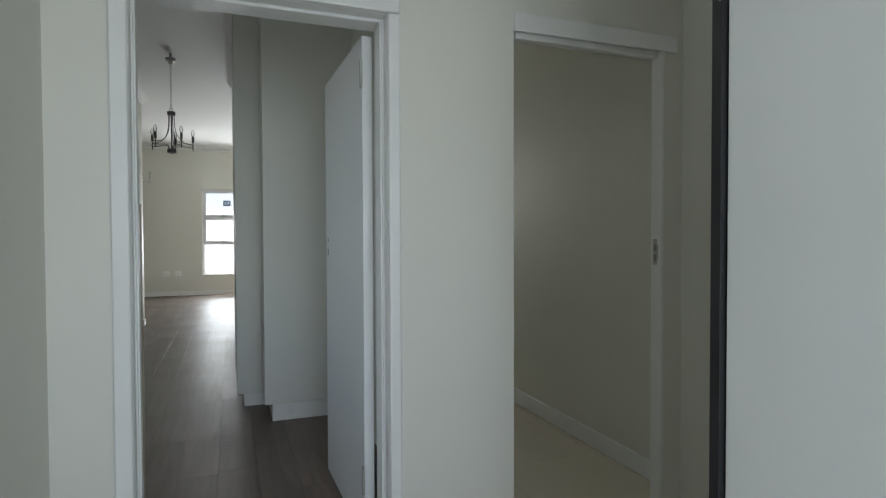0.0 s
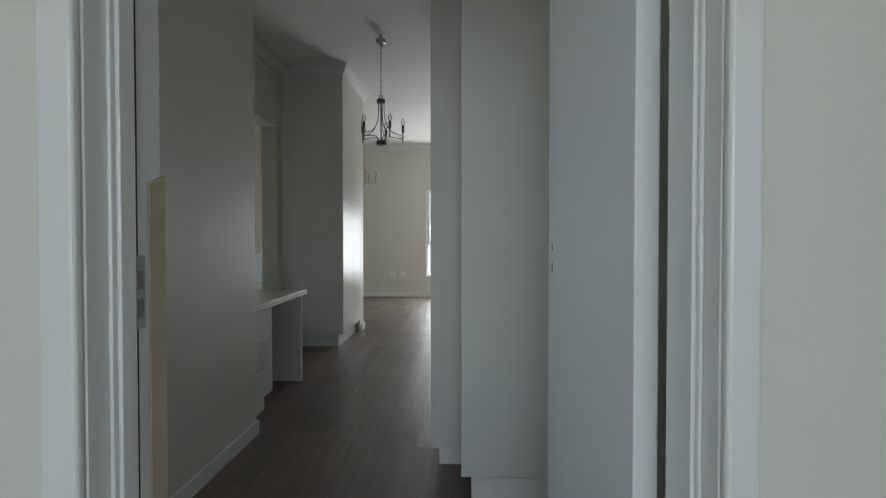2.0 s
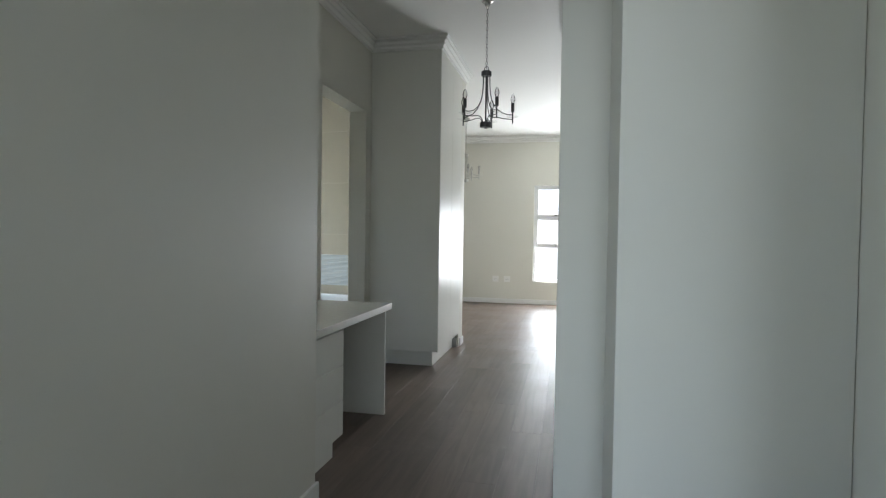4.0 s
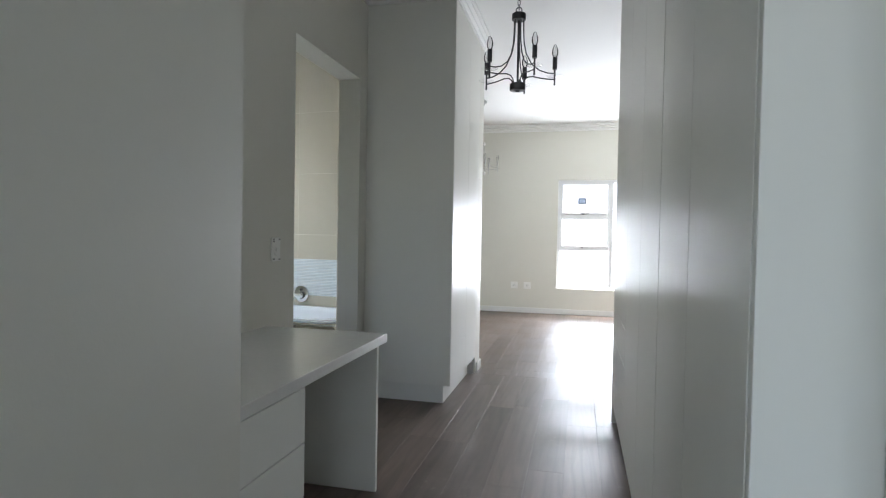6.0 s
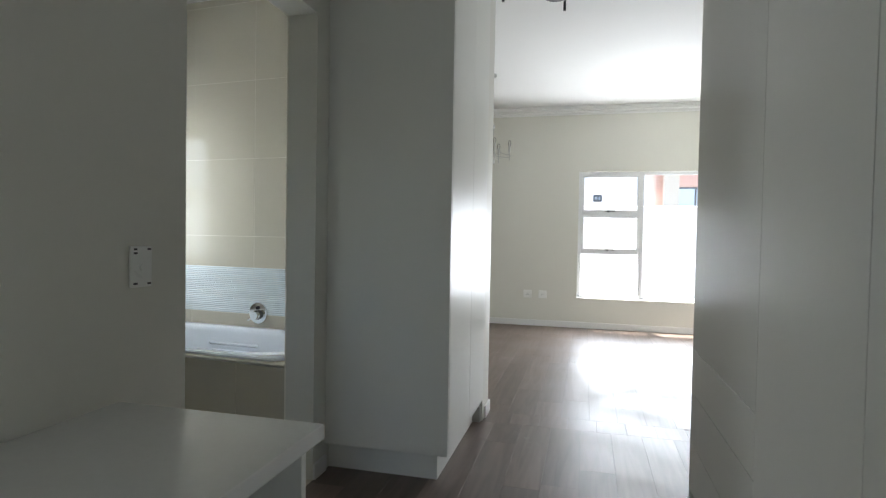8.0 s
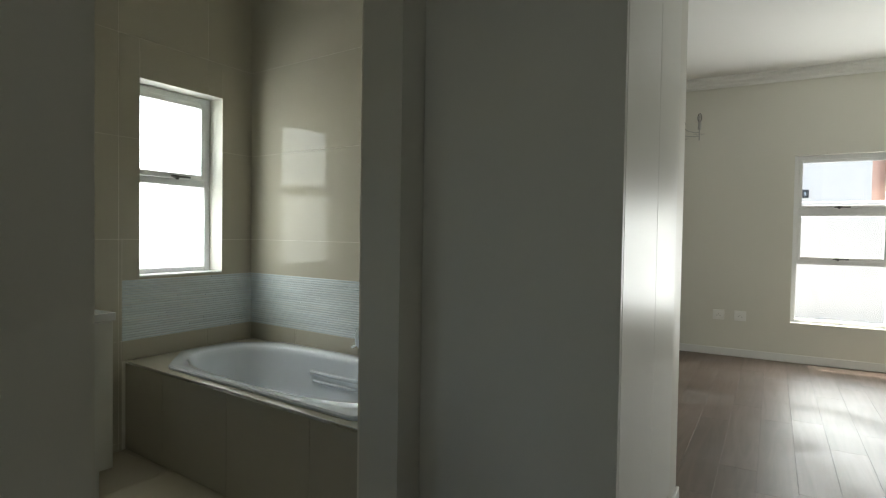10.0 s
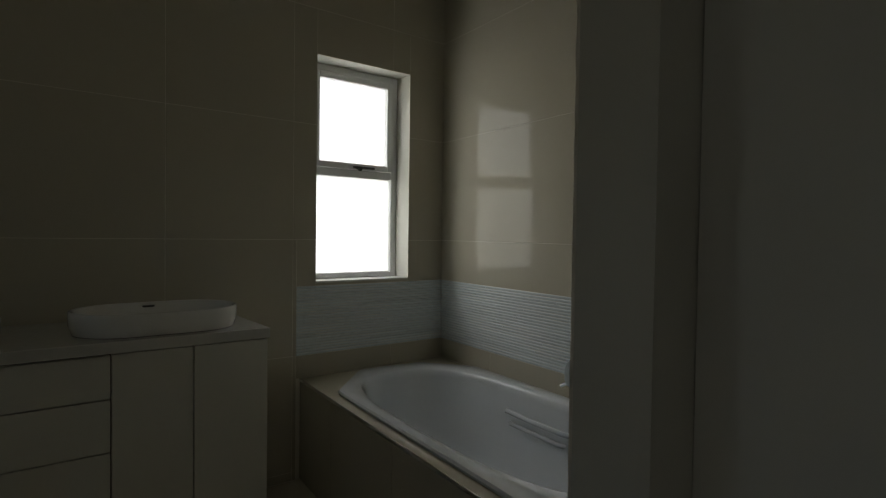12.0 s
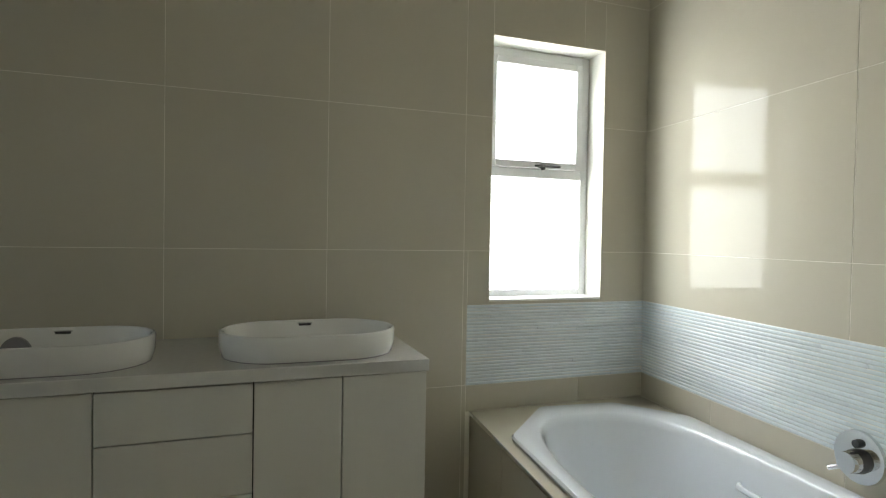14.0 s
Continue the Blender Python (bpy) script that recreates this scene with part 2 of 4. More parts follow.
def loft(bm, loops, cap_last=True, cap_first=False):
    """Skin closed loops of equal length."""
    rings = [[bm.verts.new(p) for p in lp] for lp in loops]
    n = len(rings[0])
    for a, b in zip(rings, rings[1:]):
        for k in range(n):
            bm.faces.new((a[k], a[(k + 1) % n], b[(k + 1) % n], b[k]))
    if cap_last:
        bm.faces.new(rings[-1])
    if cap_first:
        bm.faces.new(rings[0][::-1])
    return bm


def finish(name, bm, mat, smooth=False):
    bmesh.ops.recalc_face_normals(bm, faces=bm.faces)
    me = bpy.data.meshes.new(name)
    bm.to_mesh(me)
    bm.free()
    me.materials.append(mat)
    if smooth:
        for p in me.polygons:
            p.use_smooth = True
        me.set_sharp_from_angle(angle=radians(40))
    return me


def thing(name, bm, mat, label="", category="", group="", kind="", smooth=False):
    return tagged(new(name, finish(name, bm, mat, smooth)), label, category, group, kind)


def part(name, bm, mat, parent, label="", smooth=False):
    ob = new(name, finish(name, bm, mat, smooth))
    ob.parent = parent
    ob.matrix_parent_inverse = parent.matrix_basis.inverted()
    return tagged(ob, label)


def holder(name, at, label, category, group="", kind=""):
    ob = new(name)
    ob.empty_display_size = 0.1
    ob.location = at
    bpy.context.view_layer.update()
    return tagged(ob, label, category, group, kind)


def box(x0, x1, y0, y1, z0, z1, bevel=0.0, seg=1):
    return add_box(bmesh.new(), x0, x1, y0, y1, z0, z1, bevel, seg)


H = 3.10          # ceiling height


def wall(name, x0, x1, y0, y1, label, holes=(), mat=PAINT, z1=H):
    """A wall along its longer side with openings (start, end, sill, head) through it."""
    bm = bmesh.new()
    along_x = (x1 - x0) >= (y1 - y0)
    a, b = (x0, x1) if along_x else (y0, y1)

    def seg(s, e, lo, hi):
        if e - s > 1e-4 and hi - lo > 1e-4:
            add_box(bm, *((s, e, y0, y1) if along_x else (x0, x1, s, e)), lo, hi)
    pos = a
    for s, e, lo, hi in sorted(holes):
        seg(pos, s, 0, z1)
        seg(s, e, 0, lo)
        seg(s, e, hi, z1)
        pos = e
    seg(pos, b, 0, z1)
    return thing(name, bm, mat, label, "wall", kind="structure")


# ---- large structure ----
wall("wall_entry", -1.04, 1.245, 1.80, 1.985, "off-white painted wall with a door opening", [(-0.075, 0.775, 0, 2.00)])
bm = box(1.245, 2.40, 1.80, 1.84, 1.985, H)
add_box(bm, 1.955, 2.40, 1.80, 1.84, 0, 1.985)
thing("wall_entry_side", bm, PAINT, "off-white painted thin wall around the side room's opening", "wall", kind="structure")
wall("wall_hall_left", -0.47, -0.27, -2.0, 1.80, "off-white painted hallway wall")
wall("wall_hall_right", 2.06, 2.26, 0.76, 1.80, "off-white painted hallway wall")
wall("wall_hall_side", 1.25, 1.40, -1.80, 0.76, "off-white painted hallway wall behind an open door")
wall("wall_hall_recess", 1.40, 2.26, 0.60, 0.76, "off-white painted wall of the hallway recess")
wall("wall_hall_back", -0.27, 2.06, -2.0, -1.80, "off-white painted wall at the hallway's end", [(-0.15, 1.25, 0.9, 2.1)])
wall("wall_passage_left", -1.04, -0.84, 1.985, 4.31, "off-white painted passage wall with a window", [(2.12, 2.845, 0.66, 2.20)])
# the opening in the alcove end wall is for the invented fill window
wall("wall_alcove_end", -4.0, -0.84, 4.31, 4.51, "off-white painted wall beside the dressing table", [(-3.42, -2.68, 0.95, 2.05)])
wall("wall_bath_partition", -1.73, -1.57, 4.51, 8.448, "off-white painted wall with a tall opening to the bathroom", [(6.145, 7.115, 0, 2.40)])
wall("wall_bath_window", -4.0, -3.81, 4.51, 8.448, "tiled bathroom wall with a window", [(7.597, 8.186, 1.017, 2.212)])
bm = box(-4.2, -0.89, 8.448, 8.53, 0, H)
add_box(bm, -1.57, -0.89, 8.295, 8.448, 0, H)
thing("wall_bath_back", bm, PAINT, "off-white painted wall between bathroom and bedroom", "wall", kind="structure")
wall("wall_bedroom_far", -4.2, 2.40, 12.626, 12.82, "off-white painted bedroom wall with a large window", [(-0.33, 1.468, 0.416, 2.195)])
wall("wall_bedroom_left", -4.4, -4.2, 8.448, 12.82, "off-white painted bedroom wall")
wall("wall_dressing_right", 1.0, 1.05, 1.985, 7.10, "off-white painted wall behind the cupboards")
wall("wall_bedroom_side", 0.895, 1.05, 7.10, 10.155, "off-white painted bedroom wall beside the cupboards")
wall("wall_bedroom_return", 0.895, 2.40, 10.155, 10.305, "off-white painted wall return in the bedroom")
wall("wall_bedroom_right", 2.20, 2.40, 10.305, 12.626, "off-white painted bedroom wall")
wall("wall_store_right", 2.15, 2.26, 1.84, 5.0, "off-white painted wall of the small side room")
# the back wall's opening is invented to admit fill light
wall("wall_store_back", 1.05, 2.26, 5.0, 5.15, "off-white painted back wall of the small side room", [(1.2, 1.7, 1.45, 1.95)])
thing("ceiling", box(-4.4, 2.4, -2.0, 12.82, H, H + 0.12), CEIL, "plain white painted ceiling", "ceiling", kind="structure")

floor_wood = thing("floor_wood", box(-4.2, 2.2, 1.90, 12.626, -0.12, -0.012), FLOORSUB, "dark grey-brown laminate plank floor with dusty marks", "floor", kind="structure")
floor_hall = thing("floor_hall", box(-0.27, 2.06, -1.8, 1.90, -0.12, -0.012), GROUT, "cream tiled hallway floor", "floor", kind="structure")


def cornice(name, p, q, out, m0=0, m1=0, size=0.115, flat=0.62):
    """A stepped ceiling moulding from p to q, standing off the wall towards out; m0 and m1 are the mitres at the ends."""
    p, q, o = Vector((*p, 0)), Vector((*q, 0)), Vector((*out, 0))
    d = (q - p).normalized()
    s = size
    prof = [(0, 0), (0.18 * s, 0), (0.18 * s, 0.22 * s), (0.42 * s, 0.34 * s), (0.42 * s, 0.52 * s), (0.72 * s, 0.66 * s), (0.72 * s, 0.82 * s), (s, 0.86 * s), (s, s), (0, s)]
    base = H - s - 0.001
    bm = bmesh.new()
    loops = []
    for end, m in ((p, -m0), (q, m1)):
        loops.append([end + o * (a * flat + 0.001) + d * (a * flat * m) + Vector((0, 0, base + b)) for a, b in prof])
    loft(bm, loops, True, True)
    return thing(name, bm, CEIL, "white stepped ceiling cornice", "cornice", kind="structure")


cornice("cornice_passage_left", (-0.84, 1.985), (-0.84, 4.51), (1, 0), -1, 1)
cornice("cornice_alcove_end", (-0.84, 4.51), (-1.57, 4.51), (0, 1), 1, -1)
cornice("cornice_alcove_back", (-1.57, 4.51), (-1.57, 7.25), (1, 0), -1, -1)
cornice("cornice_cupboard_side", (-1.57, 7.25), (-0.885, 7.25), (0, -1), -1, 1)
cornice("cornice_cupboard_front", (-0.885, 7.25), (-0.885, 8.295), (1, 0), 1, 0)
cornice("cornice_pier", (-0.885, 8.295), (-0.885, 8.53), (1, 0), 0, 1)
cornice("cornice_pier_back", (-0.885, 8.53), (-4.2, 8.53), (0, 1), 1, -1)
cornice("cornice_bedroom_left", (-4.2, 8.53), (-4.2, 12.626), (1, 0), -1, -1)
cornice("cornice_bedroom_far", (-4.2, 12.626), (2.2, 12.626), (0, -1), -1, -1)
cornice("cornice_bedroom_right", (0.895, 7.10), (0.895, 10.305), (-1, 0), 0, 1)
cornice("cornice_right_front", (0.260, 4.075), (0.260, 7.217), (-1, 0), 1, 1)
cornice("cornice_right_near", (0.425, 3.66), (1.0, 3.66), (0, -1), 1, -1)
cornice("cornice_passage_right", (1.0, 1.985), (1.0, 3.66), (-1, 0), -1, -1)
cornice("cornice_entry", (-0.84, 1.985), (1.0, 1.985), (0, 1), -1, -1)


def skirting(name, x0, x1, y0, y1, high=0.085):
    bm = box(x0, x1, y0, y1, 0.0, high, 0.004, 2)
    return thing(name, bm, TRIM, "white painted skirting board", "skirting", kind="structure")


T = 0.015
skirting("baseboard_passage_left", -0.84, -0.84 + T, 1.985, 4.51 + T)
skirting("baseboard_alcove_return", -0.905, -0.842, 4.51, 4.51 + T)
skirting("baseboard_partition_far", -1.57, -1.57 + T, 7.115, 7.25)
skirting("baseboard_pier", -0.89, -0.89 + T, 8.36, 8.53 + T)
skirting("baseboard_pier_back", -4.2, -0.892, 8.53, 8.53 + T)
skirting("baseboard_bedroom_far", -4.2, 2.2, 12.626 - T, 12.626)
skirting("baseboard_bedroom_left", -4.2, -4.2 + T, 8.55, 12.608)
skirting("baseboard_dressing_right", 0.895 - T, 0.895, 7.10, 10.305 + T)
skirting("baseboard_return", 0.897, 2.2, 10.305, 10.305 + T)
skirting("baseboard_store_right", 2.15 - T, 2.15, 1.84, 5.0, 0.10)
skirting("baseboard_store_back", 1.05, 2.13, 5.0 - T, 5.0, 0.10)
skirting("baseboard_hall_left", -0.27, -0.27 + T, -1.8, 1.80)


# ---- door frames and doors ----
def door_frame(name, x0, x1, top, y_front, y_back, w0=0.025, w1=0.025):
    """Lining, beaded stop, dark rebate joint and flat round-edged architraves around an opening in a wall that faces the hall."""
    f = holder(name, ((x0 + x1) / 2, y_front, 0), "white painted wooden door frame with flat architrave", "door frame", kind="structure")
    w = 0.025
    part("lining", box(x0, x0 + w0, y_front + 0.001, y_back - 0.001, 0, top, 0.002), TRIM, f)
    part("lining", box(x1 - w1, x1, y_front + 0.001, y_back - 0.001, 0, top, 0.002), TRIM, f)
    part("lining", box(x0 + w0 + 0.0005, x1 - w1 - 0.0005, y_front + 0.001, y_back - 0.001, top - w, top, 0.002), TRIM, f)
    ys = y_back - 0.090
    for edge, sgn in ((x0 + w0, 1), (x1 - w1, -1)):
        bm = bmesh.new()
        for lo, hi, deep in ((-0.048, -0.036, 0.006), (-0.036, 0.0, 0.0115)):
            a, b = sorted((edge, edge + sgn * deep))
            add_box(bm, a, b, ys + lo, ys + hi, 0, top - w, 0.002, 2)
        part("stop", bm, TRIM, f)
    part("rebate_joint", box(x0 + w0 - 0.001, x0 + w0 + 0.0007, ys + 0.0195, ys + 0.0225, 0, top - w), BLACK, f, "thin dark joint in the rebate")
    part("stop", box(x0 + w0 + 0.0130, x1 - w1 - 0.0130, ys - 0.040, ys, top - w - 0.012, top - w, 0.002), TRIM, f)
    for a, b in ((x0 - 0.026, x0 + w0 - 0.001), (x1 - w1 + 0.001, x1 + 0.018)):
        part("architrave", box(a, b, y_front - 0.018, y_front + 0.0005, 0, top - w, 0.006, 3), TRIM, f)
    part("architrave", box(x0 - 0.026, x1 + 0.018, y_front - 0.018, y_front + 0.0005, top - w + 0.001, top + 0.027, 0.006, 3), TRIM, f)
    return f


frame_1 = door_frame("door_frame_1", -0.075, 0.775, 2.00, 1.80, 1.985)
frame_2 = holder("door_frame_2", (1.6, 1.9, 0), "white painted door lining without architrave", "door frame", kind="structure")
part("lining", box(1.938, 1.9545, 1.79, 1.85, 0, 1.984, 0.002), TRIM, frame_2)
part("lining", box(1.2455, 1.26, 1.86, 1.999, 0, 1.984, 0.002), TRIM, frame_2)
part("header", box(1.2605, 1.9375, 1.81, 1.85, 1.955, 1.984, 0.002), TRIM, frame_2)
part("head_architrave", box(1.245, 2.02, 1.782, 1.8005, 1.975, 2.045, 0.006, 3), TRIM, frame_2)


def strike_plate(parent, x, y, z, sgn):
    bm = box(min(x, x + sgn * 0.002), max(x, x + sgn * 0.002), y - 0.011, y + 0.013, z - 0.055, z + 0.055, 0.0006)
    add_box(bm, min(x, x + sgn * 0.004), max(x, x + sgn * 0.004), y - 0.018, y - 0.011, z - 0.03, z + 0.03, 0.001)
    p = part("strike_plate", bm, STEEL, parent, "brushed steel strike plate")
    for dz in (0.018, -0.024):
        b = box(min(x + sgn * 0.0012, x + sgn * 0.003), max(x + sgn * 0.0012, x + sgn * 0.003), y - 0.008, y + 0.006, z + dz - 0.014, z + dz + 0.014)
        part("keeper_hole", b, GREYCAP, p)


strike_plate(frame_1, -0.05, 1.922, 1.13, 1)
strike_plate(frame_2, 1.938, 1.822, 1.13, -1)

# masking board left on the passage side of the entry jamb
bm = box(-0.0495, -0.046, 1.944, 1.990, 0.004, 1.295, 0.0006)
for v in bm.verts:
    if v.co.z > 1.2 and v.co.y > 1.97:
        v.co.z += 0.016
thing("masking_board", bm, CARD, "beige board strip covering the lower door jamb", "board")


def door_leaf(name, width, height, thick, label):
    """A flush door standing at its hinge edge, closing along +x, with hinges and lock."""
    d = holder(name, (0, 0, 0), label, "door", kind="structure")
    part("leaf", box(0.003, width, 0, thick, 0.008, height, 0.0025, 2), DOOR, d)
    return d


door_1 = door_leaf("door_1", 0.775, 1.965, 0.040, "open flush white painted door with a bare lock edge")
for z in (1.82, 0.255):
    bm = box(-0.006, 0.030, 0.0405, 0.0435, z - 0.052, z + 0.052, 0.0006)
    hp = part("hinge", bm, STEEL, door_1, "brushed steel butt hinge")
    part("knuckle", add_cyl(bmesh.new(), (-0.004, 0.046, z - 0.052), (-0.004, 0.046, z + 0.052), 0.006, sides=12), STEEL, hp, smooth=True)
bm = box(0.7745, 0.7765, 0.009, 0.031, 1.06, 1.24, 0.0005)
lk = part("lock_plate", bm, STEEL, door_1, "brushed steel lock plate")
part("latch", box(0.7762, 0.787, 0.013, 0.027, 1.155, 1.182, 0.002), STEEL, lk)
for z, hh in ((1.185, 0.020), (1.125, 0.030)):
    bm = box(0.712, 0.722, 0.0395, 0.0405, z - hh / 2, z + hh / 2, 0.0)
    part("lock_hole", bm, BLACK, door_1, "dark bare lock hole")
    bm = box(0.712, 0.722, -0.0005, 0.0005, z - hh / 2, z + hh / 2, 0.0)
    part("lock_hole", bm, BLACK, door_1, "dark bare lock hole")
door_1.matrix_basis = pose(0.747, 2.006, 0, 0, 0, 91.5)

door_3 = door_leaf("door_3", 0.80, 2.60, 0.040, "closed flush white painted hallway door")
for z in (1.72, 0.30):
    part("knuckle", add_cyl(bmesh.new(), (-0.006, 0.045, z - 0.05), (-0.006, 0.045, z + 0.05), 0.006, sides=12), STEEL, door_3, smooth=True)
door_3.matrix_basis = pose(1.15, 0.722, 0, 0, 0, -90)
f3 = holder("door_frame_3", (1.25, 0.75, 0), "white painted door frame with a dark gap beside the door", "door frame", kind="structure")
part("lining", box(1.20, 1.2495, 0.748, 0.762, 0, 2.6, 0.002), TRIM, f3)
# black strip stands in for the shade inside the open gap
part("shade_strip", box(1.138, 1.2495, 0.724, 0.7475, 0, 2.59), BLACK, f3, "black strip for the shade in the door gap")


# ---- windows ----
def pane(name, axis, at, a0, a1, z0, z1, mat, parent, thick=0.006):
    bm = box(at - thick / 2, at + thick / 2, a0, a1, z0, z1) if axis == "x" else box(a0, a1, at - thick / 2, at + thick / 2, z0, z1)
    p = part(name, bm, mat, parent)
    p.visible_shadow = False
    return p


def bar(name, axis, c0, c1, a0, a1, z0, z1, parent, mat=ALU):
    bm = box(c0, c1, a0, a1, z0, z1, 0.004, 2) if axis == "x" else box(a0, a1, c0, c1, z0, z1, 0.004, 2)
    return part(name, bm, mat, parent)


def ring(name, axis, c0, c1, a0, a1, z0, z1, w, parent):
    """Four bars round an opening, butted."""
    bm = bmesh.new()
    for p in ((a0, a0 + w, z0, z1), (a1 - w, a1, z0, z1), (a0 + w, a1 - w, z0, z0 + w), (a0 + w, a1 - w, z1 - w, z1)):
        add_box(bm, *((c0, c1, p[0], p[1]) if axis == "x" else (p[0], p[1], c0, c1)), p[2], p[3], 0.003, 1)
    return part(name, bm, ALU, parent)


def stay_handle(parent, axis, at, along, z, sgn):
    """A small black sash handle: a plate on the frame, a neck and a lever."""
    def b(c0, c1, a0, a1, z0, z1):
        c0, c1 = sorted((at + sgn * c0, at + sgn * c1))
        return (c0, c1, along + a0, along + a1, z0, z1) if axis == "x" else (along + a0, along + a1, c0, c1, z0, z1)
    bm = box(*b(0, 0.008, -0.030, 0.005, z - 0.010, z + 0.010), 0.002)
    add_box(bm, *b(0.006, 0.03, -0.020, -0.004, z - 0.020, z - 0.006), 0.003)
    add_box(bm, *b(0.010, 0.024, -0.055, 0.085, z - 0.006, z + 0.006), 0.003)
    return part("handle", bm, BLACK, parent, "black window handle")


# bathroom window
wb = holder("window_1", (-3.94, 7.89, 1.017), "white aluminium bathroom window with frosted panes", "window", kind="structure")
ring("window_frame", "x", -3.985, -3.935, 7.597, 8.186, 1.017, 2.212, 0.040, wb)
bar("transom", "x", -3.984, -3.936, 7.637, 8.146, 1.600, 1.645, wb)
ring("sash", "x", -3.965, -3.922, 7.637, 8.146, 1.645, 2.172, 0.036, wb)
pane("pane", "x", -3.955, 7.673, 8.110, 1.681, 2.136, OBSCURE, wb)
pane("pane", "x", -3.955, 7.637, 8.146, 1.057, 1.600, OBSCURE, wb)
stay_handle(wb, "x", -3.925, 7.93, 1.658, 1)
bm = box(-3.934, -3.800, 7.5975, 8.1855, 1.0175, 1.026, 0.002)
part("window_sill", bm, TRIM, wb)

# passage window, seen by its reveal only
wp = holder("window_2", (-1.0, 2.48, 0.66), "white aluminium passage window", "window", kind="structure")
ring("window_frame", "x", -1.04, -0.995, 2.12, 2.845, 0.66, 2.20, 0.035, wp)
pane("pane", "x", -1.02, 2.155, 2.81, 0.695, 2.165, FROST, wp)
wh = holder("window_3", (0.55, -1.82, 0.9), "white aluminium hallway window", "window", kind="structure")
ring("window_frame", "y", -1.87, -1.835, -0.15, 1.25, 0.9, 2.1, 0.035, wh)

# unseen window, invented for the side room's fill lamp
wq = holder("fill_window_store", (1.45, 5.08, 1.45), "small unseen white aluminium window added to light the side room", "window", kind="structure")
ring("window_frame", "y", 5.06, 5.10, 1.2, 1.7, 1.45, 1.95, 0.03, wq)
pane("pane", "y", 5.08, 1.23, 1.67, 1.48, 1.92, FROST, wq)

# invented, unseen window that carries the bathroom fill lamp
ws = holder("fill_window_side", (-3.05, 4.36, 0.95), "unseen white aluminium window added to let in fill light", "window", kind="structure")
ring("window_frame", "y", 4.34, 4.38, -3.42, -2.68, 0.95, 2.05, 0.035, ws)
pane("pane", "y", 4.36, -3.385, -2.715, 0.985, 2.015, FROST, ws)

# bedroom window
wr = holder("window_4", (0.57, 12.72, 0.416), "large white aluminium bedroom window with two opening sashes", "window", kind="structure")
Y0, Y1 = 12.70, 12.75
ring("window_frame", "y", Y0, Y1, -0.33, 1.468, 0.416, 2.195, 0.045, wr)
bar("mullion", "y", Y0, Y1, 0.485, 0.545, 0.461, 2.150, wr)
bar("transom", "y", Y0 + 0.001, Y1 - 0.001, -0.285, 0.485, 1.585, 1.635, wr)
bar("transom", "y", Y0 + 0.001, Y1 - 0.001, -0.285, 0.485, 1.045, 1.095, wr)
for z0, z1 in ((1.635, 2.150), (1.095, 1.585)):
    ring("sash", "y", Y0 - 0.012, Y0 + 0.03, -0.285, 0.485, z0, z1, 0.032, wr)
    pane("pane", "y", Y0 + 0.012, -0.253, 0.453, z0 + 0.032, z1 - 0.032, GLASS, wr)
    stay_handle(wr, "y", Y0 - 0.012, 0.085, z0 + 0.014, -1)
pane("pane", "y", Y0 + 0.025, -0.285, 0.485, 0.461, 1.045, GLASS, wr)
pane("pane", "y", Y0 + 0.025, 0.545, 1.423, 0.461, 2.150, GLASS, wr)
part("window_sill", box(-0.3295, 1.4675, 12.618, 12.699, 0.4165, 0.424, 0.002), TRIM, wr)


# ---- cupboards ----
def panel(name, x0, x1, y0, y1, z0, z1, parent, mat=CUP, label=""):
    return part(name, box(x0, x1, y0, y1, z0, z1, 0.0012), mat, parent, label)


TOPZ = H - 0.118
# tall cupboard beyond the bathroom opening
cl = holder("tall_cupboard", (-1.23, 7.73, 0), "tall off-white built-in cupboard with two plain doors", "cupboard")
panel("body", -1.568, -0.905, 7.27, 8.290, 0.15, TOPZ, cl, CUPIN)
panel("side_panel", -1.568, -0.886, 7.25, 7.269, 0.145, H - 0.002, cl)
for y0, y1 in ((7.271, 7.8085), (7.8115, 8.290)):
    panel("door", -0.903, -0.885, y0, y1, 0.152, TOPZ, cl)
panel("top_filler", -0.904, -0.8855, 7.2705, 8.291, TOPZ + 0.001, H - 0.002, cl)
panel("plinth", -1.568, -0.95, 7.30, 8.25, 0.001, 0.148, cl)
panel("plinth_end", -0.965, -0.90, 8.255, 8.352, 0.001, 0.105, cl, STEEL, "grey plinth end cap")

# run of cupboards along the passage
c1 = holder("end_cupboard", (0.66, 3.85, 0), "tall off-white built-in cupboard with a plain end panel", "cupboard")
panel("body", 0.445, 0.998, 3.685, 4.068, 0.12, TOPZ, c1, CUPIN)
panel("end_panel", 0.425, 0.998, 3.662, 3.682, 0.115, H - 0.002, c1)
panel("door", 0.426, 0.444, 3.684, 4.070, 0.118, H - 0.002, c1)
# whiter than the panels: light bounced off the floor, put into the colour
panel("plinth", 0.472, 0.998, 3.676, 4.06, 0.001, 0.113, c1, PLASTIC, "plinth board whitened for the light off the floor")
FX = 0.260        # front of the long run
c2 = holder("long_cupboard", (0.57, 5.6, 0), "long run of off-white built-in cupboards with drawers at one end", "cupboard")
panel("body", FX + 0.021, 0.893, 4.097, 7.195, 0.155, TOPZ, c2, CUPIN)
panel("end_panel", FX + 0.001, 0.893, 4.075, 4.095, 0.09, H - 0.002, c2)
panel("end_panel", FX + 0.001, 0.893, 7.197, 7.217, 0.001, H - 0.002, c2)
WIDE_GAP = 5.06
seams = [4.097, 4.58, WIDE_GAP, 5.60, 6.24, 7.195]
